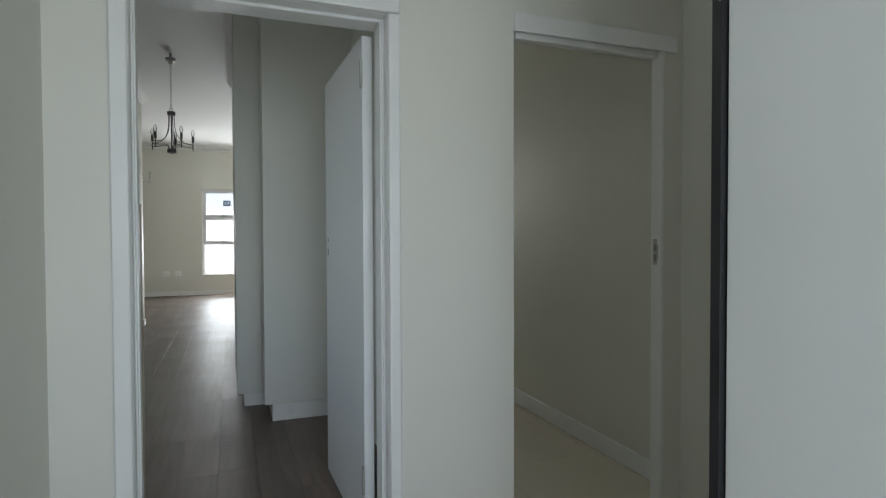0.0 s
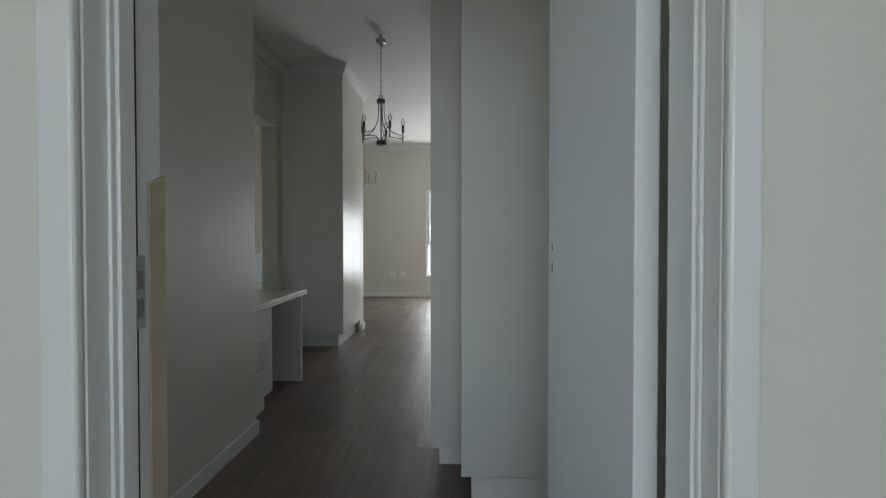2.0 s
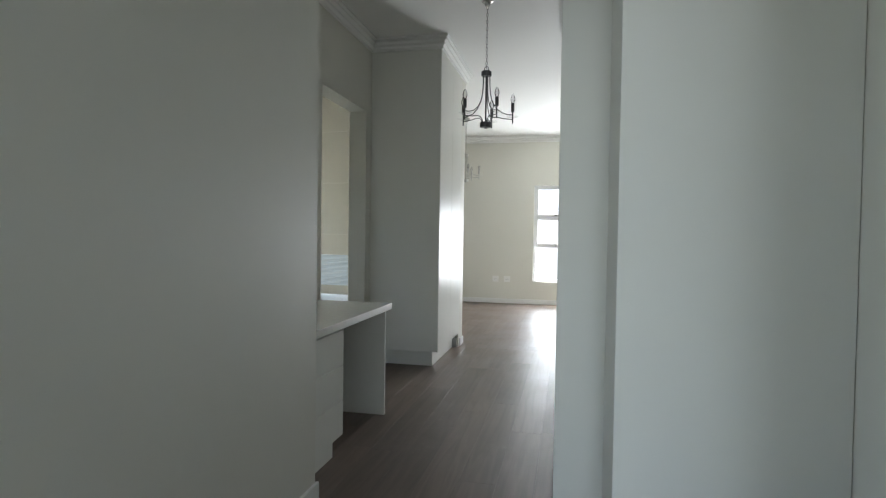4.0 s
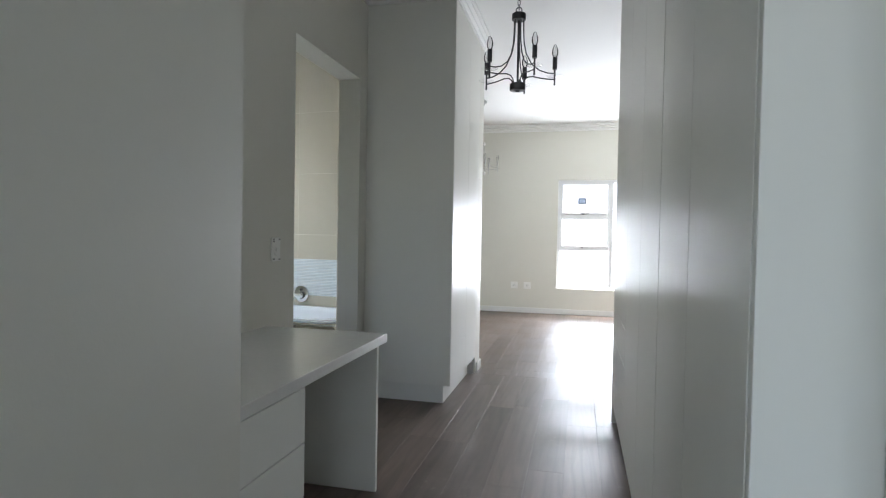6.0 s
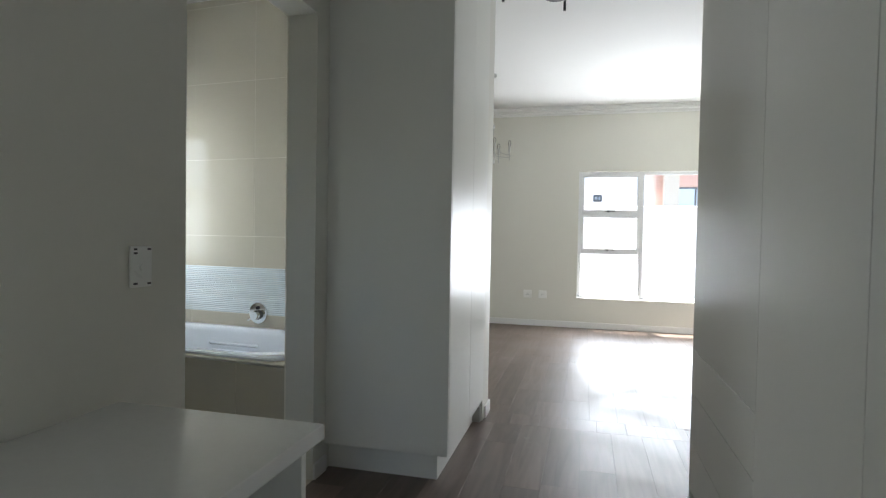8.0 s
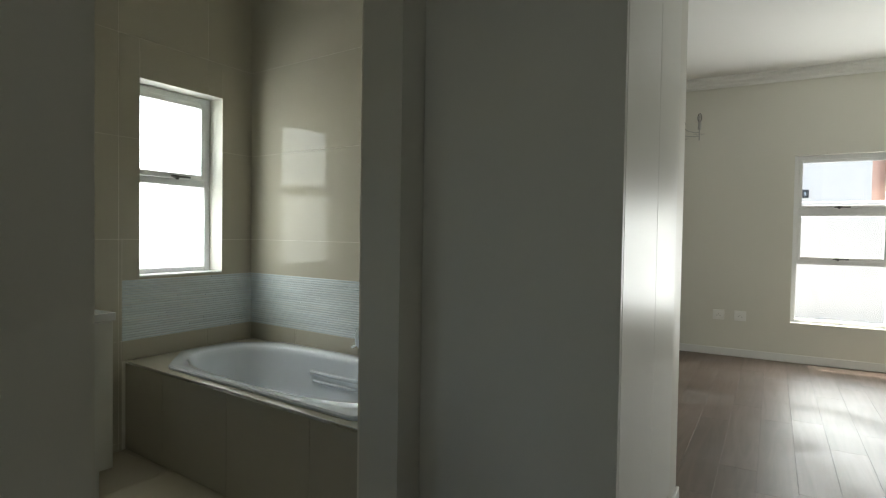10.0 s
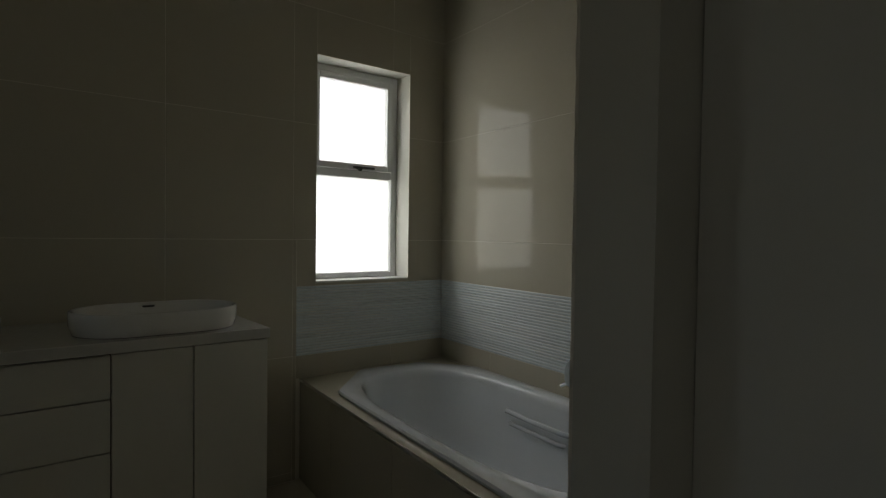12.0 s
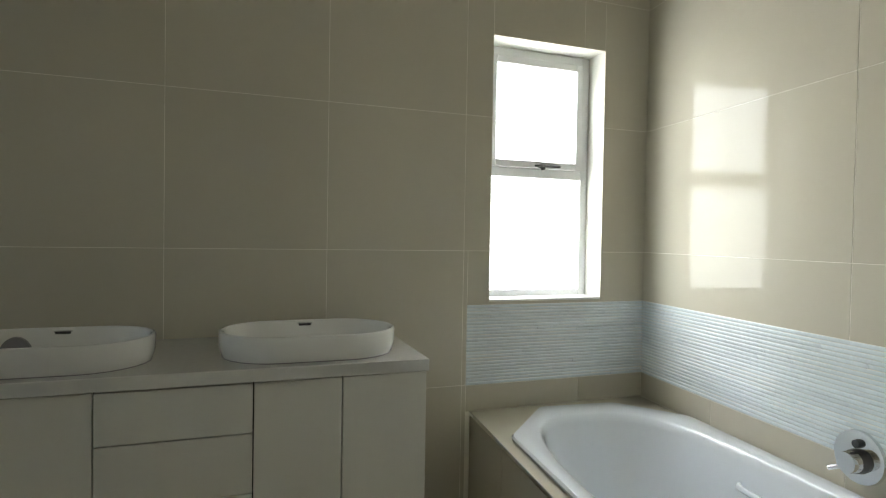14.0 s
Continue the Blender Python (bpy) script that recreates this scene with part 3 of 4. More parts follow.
for a, b in zip(seams, seams[1:]):
    lo = 0.79 if b == seams[-1] else 0.157
    panel("door", FX, FX + 0.018, a + (0.006 if a == WIDE_GAP else 0.0015), b - (0.005 if b == WIDE_GAP else 0.0015), lo + 0.0015, TOPZ - 0.05, c2)
for z0, z1 in ((0.157, 0.375), (0.375, 0.595), (0.595, 0.79)):
    panel("drawer_front", FX, FX + 0.018, 6.2415, 7.1935, z0 + 0.0015, z1 - 0.0015, c2)
panel("top_filler", FX + 0.0005, FX + 0.019, 4.097, 7.195, TOPZ - 0.048, H - 0.002, c2)
# floor bounce is put into this plinth's whiter colour too
panel("plinth", FX + 0.047, 0.893, 4.089, 7.194, 0.001, 0.088, c2, PLASTIC, "plinth board whitened for the light off the floor")


# ---- dressing table ----
dt = holder("dressing_table", (-1.24, 5.2, 0), "off-white built-in dressing table with stone top and three drawers", "dressing table")
part("tabletop", box(-1.568, -0.898, 4.512, 5.855, 0.729, 0.772, 0.003, 2), QUARTZ, dt, "white quartz top")
panel("drawer_body", -1.565, -0.930, 4.515, 5.010, 0.13, 0.728, dt)
for z0, z1 in ((0.132, 0.330), (0.330, 0.524), (0.524, 0.722)):
    panel("drawer_front", -0.928, -0.910, 4.555, 5.011, z0 + 0.0018, z1 - 0.0018, dt)
panel("side_filler", -0.929, -0.911, 4.5135, 4.552, 0.132, 0.722, dt)
panel("plinth", -1.56, -0.965, 4.53, 5.00, 0.001, 0.129, dt)
panel("end_panel", -1.56, -0.925, 5.782, 5.806, 0.001, 0.728, dt)

# ---- switch and sockets ----
SY, SZ = 5.934, 1.173
sw = holder("switch_box", (-1.57, SY, SZ), "white light switch plate with its cover missing", "switch")
part("plate", box(-1.569, -1.560, SY - 0.044, SY + 0.043, SZ - 0.064, SZ + 0.064, 0.003, 2), PLASTIC, sw)
part("rocker", add_cyl(bmesh.new(), (-1.5605, SY, SZ - 0.002), (-1.553, SY, SZ - 0.002), 0.011, sides=16), PLASTIC, sw)
for dy, dz, half in ((-0.026, 0.054, 0.006), (0.030, 0.054, 0.007), (-0.026, 0.042, 0.007), (-0.026, -0.052, 0.008), (0.030, -0.054, 0.007)):
    part("screw_slot", box(-1.5602, -1.5585, SY + dy - half, SY + dy + half, SZ + dz - 0.003, SZ + dz + 0.003), GUN, sw)
for x in (-1.015, -0.80):
    so = holder("wall_socket", (x, 12.624, 0.452), "white double wall socket plate above the skirting", "socket", "sockets by the window")
    part("plate", box(x - 0.058, x + 0.058, 12.614, 12.625, 0.397, 0.507, 0.004, 2), PLASTIC, so)
    part("insert", box(x - 0.04, x + 0.04, 12.610, 12.6145, 0.418, 0.490, 0.002), PLASTIC, so)
    for k in (-1, 0, 1):
        part("pin_hole", add_cyl(bmesh.new(), (x + 0.016 * k, 12.6095, 0.448 + (0.012 if k == 0 else -0.004)), (x + 0.016 * k, 12.611, 0.448 + (0.012 if k == 0 else -0.004)), 0.004, sides=10), BLACK, so)


# ---- chandeliers ----
def chandelier(name, x, y, turn, metal, label):
    """Five curved arms between two hubs, candle bulbs, glass drip trays, chain and ceiling rose."""
    c = holder(name, (x, y, 0), label, "chandelier", "matching chandeliers")
    part("ceiling_rose", add_lathe(bmesh.new(), (x, y, 0), [(0.0, 2.990), (0.016, 2.990), (0.022, 3.000), (0.024, 3.018), (0.045, 3.022), (0.048, 3.030), (0.048, 3.052), (0.014, 3.056), (0.012, H - 0.001), (0, H - 0.001)]), STEEL, c, "dark brushed ceiling rose", smooth=True)
    ch = part("chain", add_cyl(bmesh.new(), (x, y, 2.53), (x, y, 2.54), 0.003), metal, c)
    bm = bmesh.new()
    z, k = 2.535, 0
    while z < 2.985:
        pts = []
        for i in range(13):
            a = 2 * math.pi * i / 12
            u, w = 0.0075 * math.cos(a), 0.016 * math.sin(a)
            pts.append((x + (u if k % 2 else 0), y + (0 if k % 2 else u), z + w))
        add_tube(bm, pts, 0.0018, 5)
        z += 0.026
        k += 1
    part("links", bm, metal, ch)
    pts = [(x + 0.016 * math.cos(a), y, 2.518 + 0.018 * math.sin(a)) for a in [2 * math.pi * i / 16 for i in range(17)]]
    part("ring", add_tube(bmesh.new(), pts, 0.0028, 6), metal, c)
    part("top_hub", add_lathe(bmesh.new(), (x, y, 0), [(0, 2.50), (0.036, 2.50), (0.039, 2.497), (0.039, 2.466), (0.036, 2.463), (0, 2.463)]), metal, c, smooth=True)
    part("bottom_hub", add_lathe(bmesh.new(), (x, y, 0), [(0, 2.115), (0.040, 2.115), (0.044, 2.112), (0.044, 2.079), (0.041, 2.076), (0.012, 2.074), (0.010, 2.068), (0, 2.066)]), metal, c, smooth=True)
    part("centre_rod", add_cyl(bmesh.new(), (x, y, 2.11), (x, y, 2.465), 0.006, sides=10), metal, c, smooth=True)
    R = 0.205
    for i in range(5):
        a = radians(turn + 72 * i)
        ux, uy = math.cos(a), math.sin(a)

        def at(r, zz):
            return (x + ux * r, y + uy * r, zz)
        up = [at(0.027, 2.466), at(0.028, 2.40), at(0.032, 2.34), at(0.045, 2.28), at(0.075, 2.225), at(0.12, 2.19), at(0.165, 2.176), at(R, 2.174)]
        part("upper_arm", add_tube(bmesh.new(), up, 0.0035, 7), metal, c, smooth=True)
        low = [at(0.030, 2.112), at(0.036, 2.135), at(0.055, 2.152), at(0.085, 2.155), at(0.13, 2.146), at(0.17, 2.142), at(R, 2.140)]
        part("lower_arm", add_tube(bmesh.new(), low, 0.0035, 7), metal, c, smooth=True)
        st = part("candle_stem", add_cyl(bmesh.new(), at(R, 2.108), at(R, 2.205), 0.0050, sides=10), metal, c, smooth=True)
        part("candle_sleeve", add_cyl(bmesh.new(), at(R, 2.196), at(R, 2.262), 0.0128, sides=16), metal, st, smooth=True)
        cx, cy, _ = at(R, 0)
        part("bulb", add_lathe(bmesh.new(), (cx, cy, 0), [(0.009, 2.262), (0.014, 2.272), (0.0175, 2.287), (0.0165, 2.302), (0.011, 2.320), (0.005, 2.331), (0, 2.335)], 14), BULB, st, "clear glass candle bulb", smooth=True)
        part("filament", add_tube(bmesh.new(), [(cx - 0.004, cy, 2.264), (cx - 0.003, cy, 2.285), (cx + 0.003, cy, 2.288), (cx + 0.004, cy, 2.264)], 0.001, 5), PLASTIC, st)
        part("glass_tray", add_lathe(bmesh.new(), (cx, cy, 0), [(0.007, 2.156), (0.03, 2.156), (0.044, 2.160), (0.046, 2.163)], 20), TRAY, st, "clear glass drip tray", smooth=True)
    return c


chandelier("chandelier", -0.335, 6.37, -59, GUN, "gunmetal five-arm chandelier with clear candle bulbs and glass trays")
chandelier("chandelier", -1.26, 10.66, 2, STEEL, "pale steel five-arm chandelier with clear candle bulbs and glass trays")


# ---- bathroom ----
def cut(rects, hole):
    """Rectangles (a0, a1, z0, z1) less a rectangular hole."""
    out = []
    for a0, a1, z0, z1 in rects:
        h0, h1, g0, g1 = max(a0, hole[0]), min(a1, hole[1]), max(z0, hole[2]), min(z1, hole[3])
        if h0 >= h1 or g0 >= g1:
            out.append((a0, a1, z0, z1))
            continue
        for r in ((a0, h0, z0, z1), (h1, a1, z0, z1), (h0, h1, z0, g0), (h0, h1, g1, z1)):
            if r[1] - r[0] > 0.004 and r[3] - r[2] > 0.004:
                out.append(r)
    return out


TT, GAP = 0.009, 0.0011
DECK, MOS0, MOS1 = 0.525, 0.643, 1.003
WIN = (7.597, 8.186, 1.017, 2.212)
bpy.context.view_layer.update()
walls = bpy.data.objects


def tile_wall(parent, plane, at, sgn, a_start, a_end, a_seam, holes, wide=0.6):
    """600 mm glazed tiles on a wall; plane x or y, tile faces towards sgn."""
    cells = []
    a = a_seam - wide * math.ceil((a_seam - a_start) / wide)
    while a < a_end - 1e-4:
        z = 1.245 - 1.8
        while z < H:
            r = (max(a, a_start), min(a + wide, a_end), max(z, 0.0), min(z + 0.6, H))
            if r[1] - r[0] > 0.01 and r[3] - r[2] > 0.01:
                cells.append(r)
            z += 0.6
        a += wide
    for h in holes:
        cells = cut(cells, h)
    for a0, a1, z0, z1 in cells:
        c0, c1 = sorted((at, at + sgn * TT))
        r = (a0 + GAP, a1 - GAP, z0 + GAP, z1 - GAP)
        bm = box(c0, c1, *r, 0.0007) if plane == "x" else box(r[0], r[1], c0, c1, r[2], r[3], 0.0007)
        part("tile", bm, TILE, parent)


def grout_sheet(parent, plane, at, sgn, a0, a1, holes):
    bm = bmesh.new()
    for r in cut_all([(a0, a1, 0.0, H - 0.001)], holes):
        c0, c1 = sorted((at + sgn * 0.0005, at + sgn * (TT - 0.001)))
        add_box(bm, *((c0, c1, r[0], r[1]) if plane == "x" else (r[0], r[1], c0, c1)), r[2], r[3])
    part("grout", bm, GROUT, parent)


def cut_all(rects, holes):
    for h in holes:
        rects = cut(rects, h)
    return rects


wbw = walls["wall_bath_window"]
wbb = thing("wall_bath_end", box(-3.81, -1.745, 8.4485, 8.52, 0, H - 0.001), PAINT, "tiled bathroom wall behind the bath", "wall", kind="structure")
wbp, wba = walls["wall_bath_partition"], walls["wall_alcove_end"]
holes_w = [WIN, (7.49, 8.448, 0, MOS1)]
holes_b = [(-3.81, -1.73, 0, MOS1)]
OPEN = (6.145, 7.115, 0, 2.40)
grout_sheet(wbw, "x", -3.81, 1, 4.51, 8.448, [WIN])
grout_sheet(wbb, "y", 8.448, -1, -3.80, -1.745, [])
grout_sheet(wbp, "x", -1.73, -1, 4.51, 8.437, [OPEN])
# opening of the invented fill window
FILL_OPEN = (-3.42, -2.68, 0.95, 2.05)
grout_sheet(wba, "y", 4.51, 1, -3.80, -1.74, [FILL_OPEN])
tile_wall(wbw, "x", -3.81, 1, 4.51, 8.448 - TT, 6.27, holes_w)
tile_wall(wbb, "y", 8.448, -1, -3.81, -1.745, -2.70, holes_b, 1.11)
tile_wall(wbp, "x", -1.73, -1, 4.51, 8.43, 6.27, [OPEN])
tile_wall(wba, "y", 4.51, 1, -3.80, -1.742, -2.70, [FILL_OPEN])

# tile strip between bath deck and mosaic
for y0, y1 in ((7.49, 8.07), (8.07, 8.438)):
    part("tile", box(-3.81, -3.80, y0 + GAP, y1 - GAP, DECK + 0.001, MOS0 - GAP, 0.001), TILE, wbw)
for x0, x1 in ((-3.80, -3.30), (-3.30, -2.70), (-2.70, -2.10), (-2.10, -1.75)):
    part("tile", box(x0 + GAP, x1 - GAP, 8.438, 8.448, DECK + 0.001, MOS0 - GAP, 0.001), TILE, wbb)


def mosaic(parent, plane, at, sgn, a0, a1, single):
    """Rows of thin glass strips of uneven length and depth; those within the stretch named are single pieces."""
    rnd = random.Random(7 if plane == "x" else 11)
    rows = 24
    hz = (MOS1 - MOS0) / rows
    rest = bmesh.new()
    for i in range(rows):
        a = a0 - rnd.uniform(0, 0.1)
        z0 = MOS0 + i * hz
        while a < a1:
            b = a + rnd.choice((0.15, 0.20, 0.30, 0.45))
            s, e = max(a, a0), min(b, a1)
            a = b
            if e - s < 0.006:
                continue
            deep = 0.0105 + rnd.choice((0, 0.0008, 0.0016, 0.0030))
            lo, hi = z0 + 0.0006, z0 + hz - 0.0006
            prof = ((0.001, lo), (deep - 0.0035, lo), (deep - 0.0012, lo + 0.0016), (deep, lo + 0.0042),
                    (deep, hi - 0.0042), (deep - 0.0012, hi - 0.0016), (deep - 0.0035, hi), (0.001, hi))

            def ends(at_a):
                return [Vector((at + sgn * c, at_a, z)) if plane == "x" else Vector((at_a, at + sgn * c, z)) for c, z in prof]
            if single[0] <= (s + e) / 2 <= single[1]:
                part("mosaic_strip", loft(bmesh.new(), [ends(s + 0.0001), ends(e - 0.0001)], True, True), MOSAIC, parent)
            else:
                loft(rest, [ends(s + 0.0001), ends(e - 0.0001)], True, True)
    ob = part("mosaic_band", rest, MOSAIC_J, parent, "white glass strip mosaic")
    ob["kind"] = "stuff"


# bath deck, tiled front and trim
dk = holder("bath_surround", (-2.77, 7.95, 0), "cream tiled bath surround with a chrome edge trim", "bath surround")
OUT = [(-3.34, 7.567), (-1.90, 7.567), (-1.775, 7.70), (-1.775, 8.30), (-1.90, 8.428), (-3.42, 8.428), (-3.665, 8.20), (-3.665, 7.83)]
bm = bmesh.new()
inner = [(-3.32, 7.61), (-1.93, 7.61), (-1.82, 7.73), (-1.82, 8.27), (-1.93, 8.39), (-3.40, 8.39), (-3.62, 8.18), (-3.62, 7.85)]
outer = [(-3.32, 7.52), (-1.93, 7.52), (-1.75, 7.52), (-1.75, 8.437), (-1.93, 8.437), (-3.40, 8.437), (-3.85, 8.437), (-3.85, 7.52)]
loops = []
for z in (DECK - 0.012, DECK):
    loops.append(([bm.verts.new((*p, z)) for p in outer], [bm.verts.new((*p, z)) for p in inner]))
for k in range(8):
    j = (k + 1) % 8
    (o0, i0), (o1, i1) = loops
    bm.faces.new((o1[k], o1[j], i1[j], i1[k]))
    bm.faces.new((o0[j], o0[k], i0[k], i0[j]))
    bm.faces.new((o0[k], o0[j], o1[j], o1[k]))
    bm.faces.new((i0[j], i0[k], i1[k], i1[j]))
part("deck_top", bm, TILE, dk)
for x0, x1 in ((-3.80, -3.30), (-3.30, -2.70), (-2.70, -2.10), (-2.10, -1.75)):
    part("tile", box(x0 + GAP, x1 - GAP, 7.517, 7.528, 0.002, DECK - 0.014, 0.001), TILE, dk)
part("core", box(-3.80, -1.75, 7.5285, 7.56, 0.0, DECK - 0.013), GROUT, dk)
part("edge_trim", box(-3.85, -1.75, 7.513, 7.5195, DECK - 0.013, DECK + 0.001, 0.0015), CHROME, dk, "thin chrome edge trim")

part("joint", box(-3.40, -1.95, 8.4285, 8.4365, DECK + 0.0005, DECK + 0.006, 0.001), GUN, dk, "dark joint behind the bath rim")

# bath tub
tub = holder("bathtub", (-2.815, 7.995, DECK), "white acrylic drop-in bathtub with moulded grips", "bathtub")


def round_loop(pts, r, z, n=6):
    """A closed outline with rounded corners."""
    out = []
    k = len(pts)
    for i in range(k):
        p0, p1, p2 = Vector(pts[i - 1]), Vector(pts[i]), Vector(pts[(i + 1) % k])
        a, b = p1 + (p0 - p1).normalized() * r, p1 + (p2 - p1).normalized() * r
        for j in range(n):
            t = j / (n - 1)
            q = a.lerp(p1, t).lerp(p1.lerp(b, t), t)
            out.append(Vector((q.x, q.y, z)))
    return out


def even_loop(pts, step):
    """The same closed outline with points at even steps."""
    out = []
    for p, q in zip(pts, pts[1:] + pts[:1]):
        k = max(1, round((q - p).length / step))
        out += [p.lerp(q, i / k) for i in range(k)]
    return out


base = even_loop(round_loop(OUT, 0.03, 0, 6), 0.035)


def rim_loop(grow, z):
    c = Vector((-2.72, 7.995, 0))
    out = []
    for p in base:
        d = p - c
        out.append(Vector((c.x + d.x * (1 + grow / 0.94), c.y + d.y * (1 + grow / 0.43), z)))
    return out


def match(loop, ref):
    """Points of an oval in the directions of a reference outline."""
    c = Vector((-2.72, 7.995, 0))
    res = []
    for p in ref:
        ang = math.atan2((p.y - c.y) / 0.43, (p.x - c.x) / 0.94)
        res.append(loop(ang))
    return res


def oval(a, b, z, power, cx=-2.72):
    def f(t):
        c, s = math.cos(t), math.sin(t)
        return Vector((cx + a * math.copysign(abs(c) ** (2 / power), c), 7.995 + b * math.copysign(abs(s) ** (2 / power), s), z))
    return f


bm = bmesh.new()
loft(bm, [rim_loop(-0.004, DECK + 0.001), rim_loop(0.0, DECK + 0.012), rim_loop(-0.006, DECK + 0.020), rim_loop(-0.03, DECK + 0.021),
          match(oval(0.835, 0.372, DECK + 0.018, 2.9), base), match(oval(0.823, 0.360, DECK + 0.008, 2.9), base),
          match(oval(0.812, 0.350, DECK - 0.02, 2.9), base), match(oval(0.775, 0.330, DECK - 0.14, 2.9), base),
          match(oval(0.70, 0.295, DECK - 0.27, 2.9), base), match(oval(0.63, 0.25, DECK - 0.36, 2.9), base),
          match(oval(0.59, 0.20, DECK - 0.395, 2.9), base), match(oval(0.35, 0.10, DECK - 0.405, 2.4), base)])
part("shell", bm, ACRYLIC, tub, smooth=True)
for sy in (1, -1):
    bm = bmesh.new()
    yy = 7.995 + sy * 0.322
    add_tube(bm, [(-3.02, yy + sy * 0.02, DECK - 0.105), (-2.99, yy - sy * 0.012, DECK - 0.10), (-2.80, yy - sy * 0.018, DECK - 0.10), (-2.61, yy - sy * 0.012, DECK - 0.10), (-2.58, yy + sy * 0.02, DECK - 0.105)], 0.012, 10)
    part("grip", bm, ACRYLIC, tub, "moulded white grip", smooth=True)
    bm = add_tube(bmesh.new(), [(-2.99, yy + sy * 0.012, DECK - 0.160), (-2.96, yy - sy * 0.012, DECK - 0.155), (-2.64, yy - sy * 0.012, DECK - 0.155), (-2.61, yy + sy * 0.012, DECK - 0.160)], 0.010, 10)
    part("grip_ledge", bm, ACRYLIC, tub, smooth=True)
part("waste", add_lathe(bmesh.new(), (-2.80, 7.965, DECK - 0.404), [(0, 0.006), (0.022, 0.006), (0.03, 0.002), (0.03, 0)]), CHROME, tub, "chrome waste", smooth=True)

# wall mixer
mx = holder("bath_mixer", (-2.65, 8.436, 0.655), "round chrome wall mixer with a lever over the bath", "mixer tap")
MX, MZ = -2.65, 0.655
part("cover_plate", add_cyl(bmesh.new(), (MX, 8.437, MZ), (MX, 8.427, MZ), 0.083, 0.080, 48), CHROME, mx, smooth=True)
part("collar", add_cyl(bmesh.new(), (MX, 8.427, MZ - 0.012), (MX, 8.408, MZ - 0.012), 0.038, 0.035, 32), GUN, mx, "dark collar", smooth=True)
part("knob", add_cyl(bmesh.new(), (MX, 8.408, MZ - 0.012), (MX, 8.378, MZ - 0.012), 0.034, 0.031, 32), CHROME, mx, smooth=True)
part("lever", add_tube(bmesh.new(), [(MX - 0.005, 8.392, MZ - 0.02), (MX - 0.03, 8.386, MZ - 0.036), (MX - 0.056, 8.380, MZ - 0.050)], 0.008, 10), CHROME, mx, smooth=True)
part("diverter", add_cyl(bmesh.new(), (MX, 8.427, MZ + 0.042), (MX, 8.414, MZ + 0.042), 0.014, 0.012, 18), GUN, mx, smooth=True)

# vanity
VX = -3.24
va = holder("vanity_unit", (-3.5, 6.37, 0), "off-white bathroom vanity unit with doors and centre drawers", "vanity unit")
panel("body", -3.798, VX - 0.02, 5.617, 7.10, 0.15, 0.864, va, CUPIN)
panel("end_panel", -3.798, VX - 0.020, 7.101, 7.121, 0.15, 0.864, va)
panel("end_panel", -3.798, VX, 5.60, 5.616, 0.15, 0.864, va)
for a, b in ((5.617, 5.89), (5.89, 6.162), (6.58, 6.845), (6.845, 7.123)):
    panel("door", VX - 0.018, VX, a + 0.002, b - 0.002, 0.152, 0.860, va)
for z0, z1 in ((0.152, 0.34), (0.34, 0.528), (0.528, 0.709), (0.709, 0.860)):
    panel("drawer_front", VX - 0.018, VX, 6.164, 6.578, z0 + 0.002, z1 - 0.002, va)
panel("plinth", -3.798, VX - 0.06, 5.62, 7.09, 0.001, 0.149, va)
thing("worktop", box(-3.799, -3.221, 5.585, 7.125, 0.866, 0.906, 0.003, 2), QUARTZ, "white quartz vanity top with a square edge", "worktop")


def basin(y):
    """An oblong counter basin with straight sides, rounded ends and an overflow slot."""
    b = holder("basin", (-3.44, y, 0.9065), "white ceramic oval counter basin on the vanity top", "basin", "pair of basins")
    L, W = 0.292, 0.185
    cx = -3.44

    def stadium(l, w, z, n=14):
        out = []
        for i in range(n):
            t = math.pi * i / (n - 1)
            out.append(Vector((cx - w * math.cos(t), y + (l - w) + w * math.sin(t), z)))
        for i in range(n):
            t = math.pi * i / (n - 1)
            out.append(Vector((cx + w * math.cos(t), y - (l - w) - w * math.sin(t), z)))
        return out
    bm = bmesh.new()
    z0 = 0.907
    loft(bm, [stadium(L - 0.012, W - 0.012, z0), stadium(L - 0.010, W - 0.010, z0 + 0.004), stadium(L - 0.002, W - 0.002, z0 + 0.03), stadium(L, W, z0 + 0.074),
              stadium(L - 0.002, W - 0.002, z0 + 0.081), stadium(L - 0.008, W - 0.008, z0 + 0.083), stadium(L - 0.014, W - 0.014, z0 + 0.080),
              stadium(L - 0.018, W - 0.018, z0 + 0.07), stadium(L - 0.035, W - 0.035, z0 + 0.025), stadium(L - 0.07, W - 0.07, z0 + 0.012)], True, True)
    part("bowl", bm, CERAMIC, b, smooth=True)
    part("overflow", box(cx - W + 0.0155, cx - W + 0.021, y - 0.022, y + 0.022, z0 + 0.058, z0 + 0.070, 0.001), GUN, b, "dark overflow slot")
    part("overflow_trim", box(cx - W + 0.0150, cx - W + 0.0195, y - 0.026, y + 0.026, z0 + 0.055, z0 + 0.073, 0.001), CHROME, b, "chrome overflow surround")
    # thin grey ring draws the shadow line at the basin's foot
    part("shade_strip", loft(bmesh.new(), [stadium(L - 0.009, W - 0.009, z0 - 0.0006), stadium(L - 0.009, W - 0.009, z0 + 0.0018)], True, True), GREYCAP, b, "dark strip for the shadow line under the basin")
    return b


basin(6.765)
basin(6.00)
bm = bmesh.new()
loft(bm, [[Vector((-3.335 + dx, 5.955 + 0.042 * math.cos(t), 0.945 + 0.062 * math.sin(t))) for t in [math.pi * i / 14 for i in range(15)]] for dx in (0.0, -0.012)], True, True)
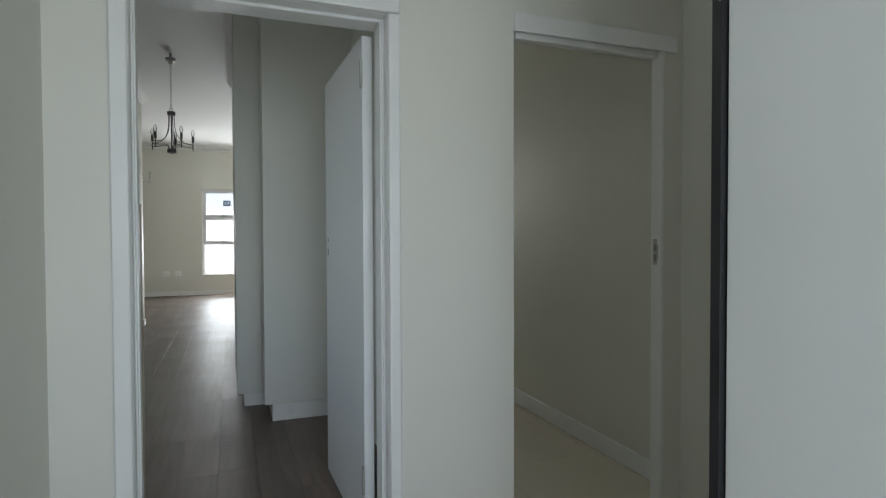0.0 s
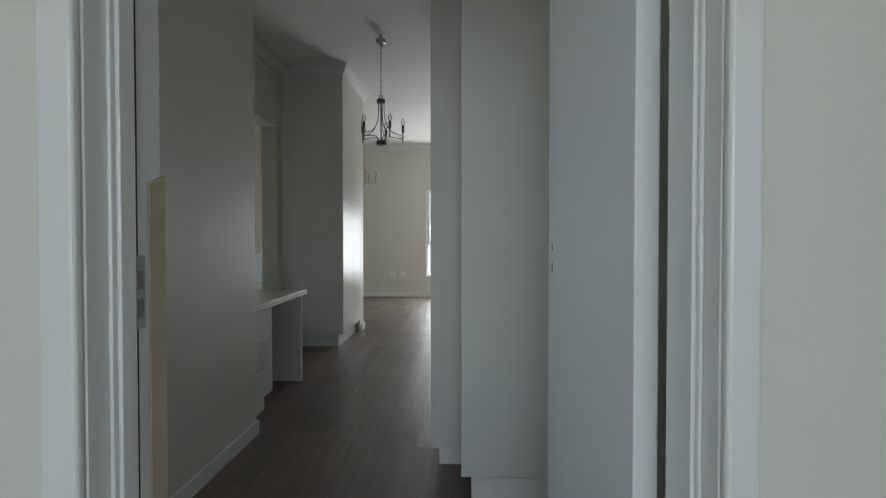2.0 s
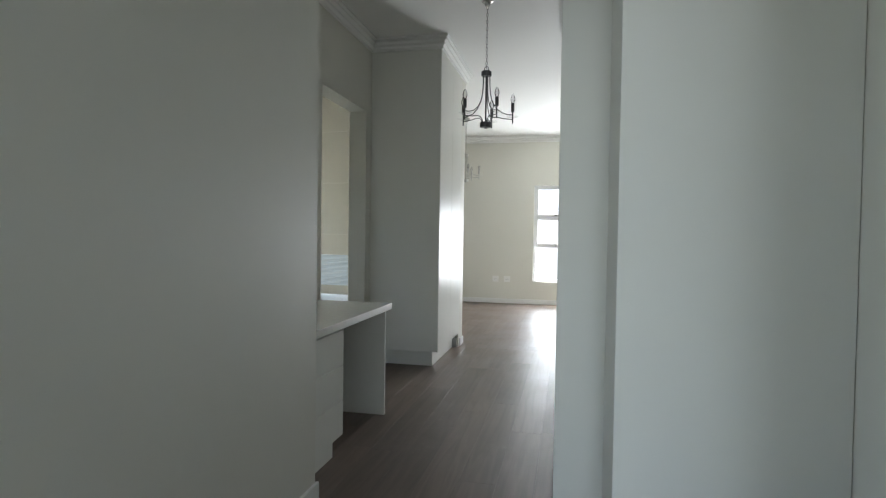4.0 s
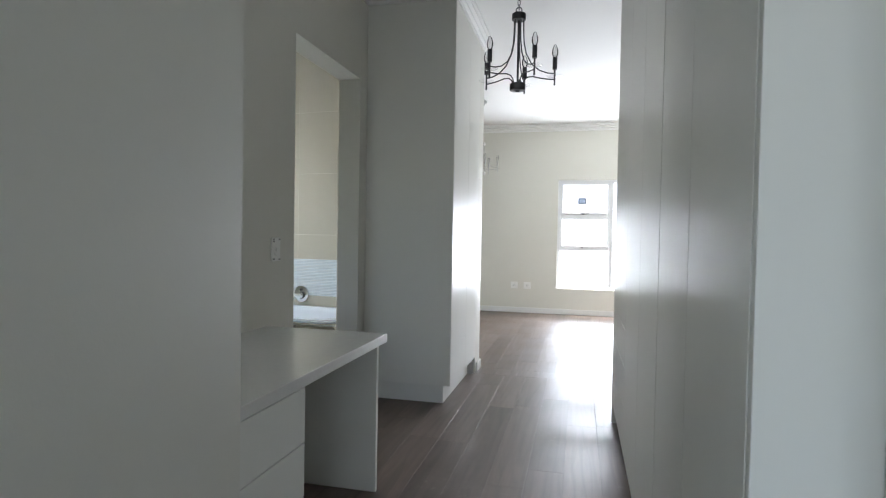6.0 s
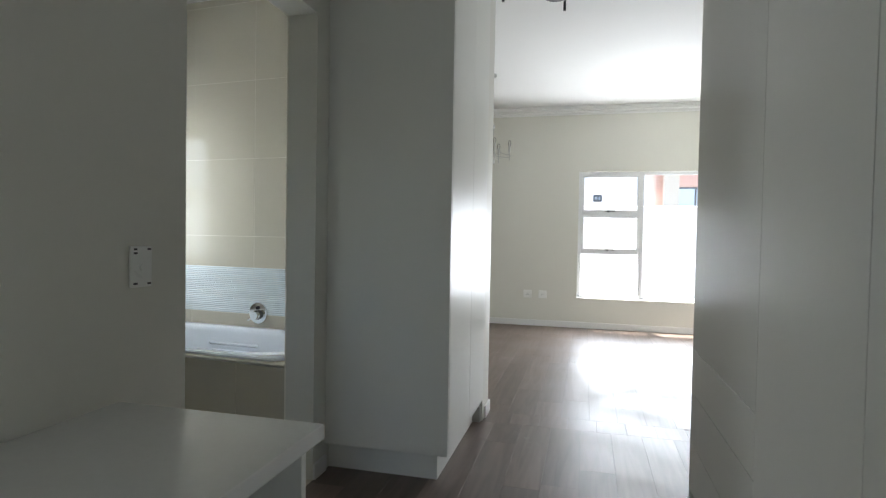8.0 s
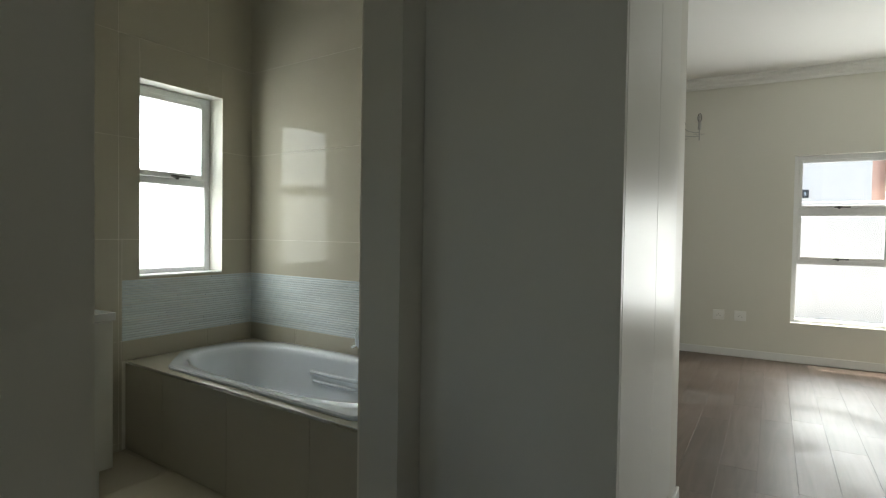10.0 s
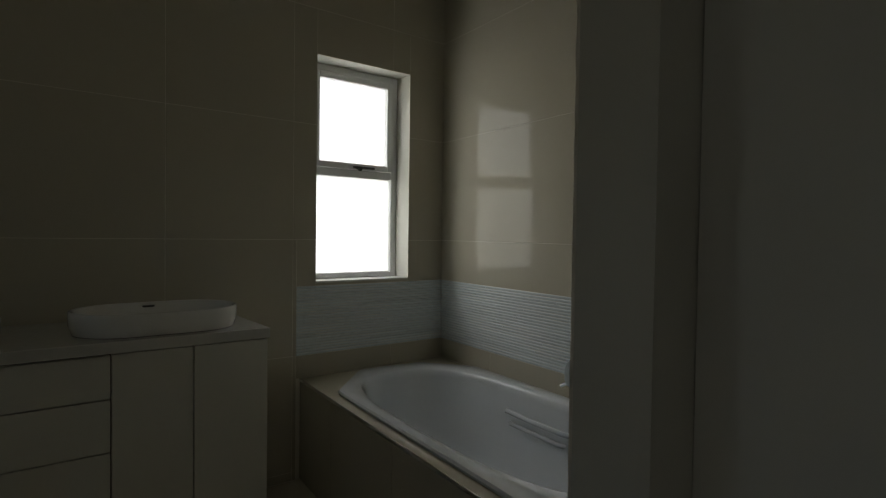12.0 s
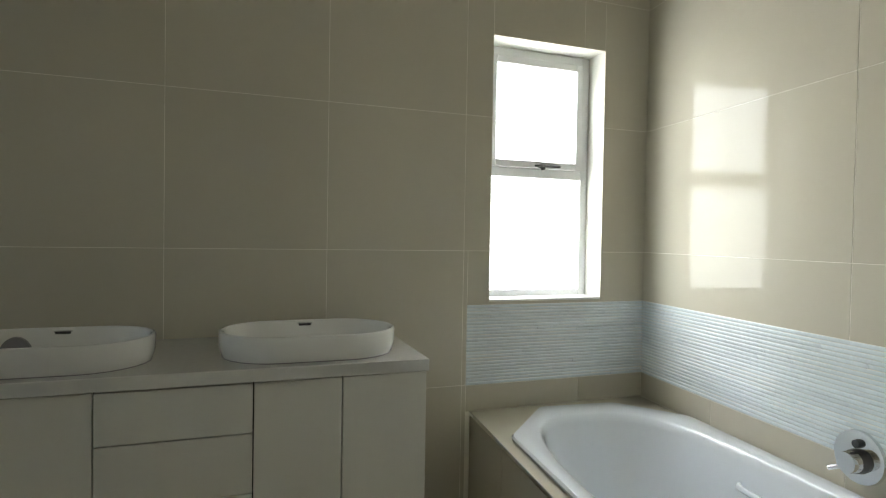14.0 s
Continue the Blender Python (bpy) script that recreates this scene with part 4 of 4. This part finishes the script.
thing("grey_cap", bm, GREYCAP, "grey plastic half-round cap standing in a basin", "cap")

# ---- outdoors ----
thing("ground", box(-400, 400, 12.82, 800, -0.35, -0.15), GROUND, "pale paved yard outside the bedroom", "ground", kind="structure")
thing("boundary_wall", box(-14, 16, 16.0, 16.22, -0.15, 1.90, 0.02), RENDERW, "white plastered boundary wall in sunlight", "boundary wall")


def house(name, x0, x1, y0, y1, z1, mat, label, wins):
    h = holder(name, ((x0 + x1) / 2, y0, -0.15), label, "house")
    part("walls", box(x0, x1, y0, y1, -0.15, z1), mat, h)
    part("roof", box(x0 - 0.3, x1 + 0.3, y0 - 0.3, y1 + 0.3, z1 + 0.001, z1 + 0.25, 0.03), ROOF, h)
    for a, b, c, d in wins:
        f = part("window", box(a, b, y0 - 0.04, y0 + 0.02, c, d, 0.01), DARKALU, h)
        half = (a + b) / 2
        for s, e in ((a + 0.06, half - 0.03), (half + 0.03, b - 0.06)):
            if e - s > 0.03:
                part("pane", box(s, e, y0 - 0.055, y0 - 0.041, c + 0.06, d - 0.06), GLASSY, f)
    return h


GLASSY = material("window_glass_far", (0.45, 0.55, 0.62), 0.05, spec=1.0, vary=0.2, vary_scale=1.5)
nh = house("neighbour_house", 2.6, 11.0, 26.0, 34.0, 5.6, TERRA, "terracotta plastered house with a dark-framed window", [(2.87, 4.11, 1.6, 3.09)])
part("corner_band", box(2.45, 2.95, 25.93, 26.3, -0.15, 5.55), BEIGE, nh, "beige corner band")
bm = box(2.35, 2.95, 25.70, 25.92, 3.78, 3.92, 0.02, 2)
add_box(bm, 2.80, 2.92, 25.74, 25.88, 3.60, 3.79, 0.02, 2)
part("gutter", bm, RENDERW, nh, "white gutter outlet")
house("neighbour_house", -9.0, 1.45, 22.0, 30.0, 5.2, RENDERW, "white plastered house with a small window", [(-0.03, 0.22, 2.33, 2.53)])

# ---- pieces of floors and walls ----
def planks(x0, x1, y0, y1, wide=0.192, long=1.38):
    cache = {}
    i = 0
    x = x0
    rnd = random.Random(3)
    while x < x1 - 1e-3:
        xe = min(x + wide, x1)
        y = y0 - rnd.uniform(0, long)
        while y < y1:
            s, e = max(y, y0), min(y + long, y1)
            y += long
            if e - s < 0.02:
                continue
            key = (round(xe - x, 3), round(e - s, 3))
            if key not in cache:
                cache[key] = finish("plank", box(0.0004, key[0] - 0.0004, 0.0004, key[1] - 0.0004, -0.011, 0.0, 0.0004), PLANK)
            ob = new("plank", cache[key])
            ob.location = (x, s, 0)
            ob.parent = floor_wood
        x = xe


planks(-1.57, 1.0, 1.90, 8.295)
planks(-4.2, 2.2, 8.53, 12.626)
planks(-0.89, 0.895, 8.295, 8.53)


def floor_tiles(parent, x0, x1, y0, y1, sx, sy):
    cache = {}
    x = sx - 0.6 * math.ceil((sx - x0) / 0.6)
    while x < x1 - 1e-3:
        y = sy - 0.6 * math.ceil((sy - y0) / 0.6)
        while y < y1 - 1e-3:
            a0, a1, b0, b1 = max(x, x0), min(x + 0.6, x1), max(y, y0), min(y + 0.6, y1)
            y += 0.6
            if a1 - a0 < 0.01 or b1 - b0 < 0.01:
                continue
            key = (round(a1 - a0, 3), round(b1 - b0, 3))
            if key not in cache:
                cache[key] = finish("tile", box(GAP, key[0] - GAP, GAP, key[1] - GAP, -0.011, 0.0, 0.001), FTILE)
            ob = new("tile", cache[key])
            ob.location = (a0, b0, 0)
            ob.parent = parent
        x += 0.6


floor_bath = thing("floor_bathroom", box(-3.81, -1.57, 4.51, 8.448, -0.011, -0.003), GROUT, "cream glossy tiled bathroom floor", "floor", kind="structure")
floor_store = thing("floor_store", box(1.05, 2.15, 1.91, 5.0, -0.011, -0.003), GROUT, "cream tiled floor of the small side room", "floor", kind="structure")
floor_tiles(floor_bath, -3.80, -1.57, 4.52, 7.515, -2.70, 6.27)
floor_tiles(floor_hall, -0.27, 2.06, -1.8, 1.90, 0.3, 0.1)
floor_tiles(floor_store, 1.05, 2.15, 1.91, 5.0, 1.5, 2.5)
mosaic(wbw, "x", -3.81, 1, 7.49, 8.436, (9, 9))
mosaic(wbb, "y", 8.448, -1, -3.796, -1.747, (-3.55, -2.30))

# the bath end of the room is out of square with the window wall
OUT_OF_SQUARE = Matrix.Translation((-3.81, 8.448, 0)) @ pose(0, 0, 0, 0, 0, -5.37) @ Matrix.Translation((3.81, -8.448, 0))
for ob in (wbb, dk, tub, mx):
    ob.matrix_basis = OUT_OF_SQUARE @ ob.matrix_basis
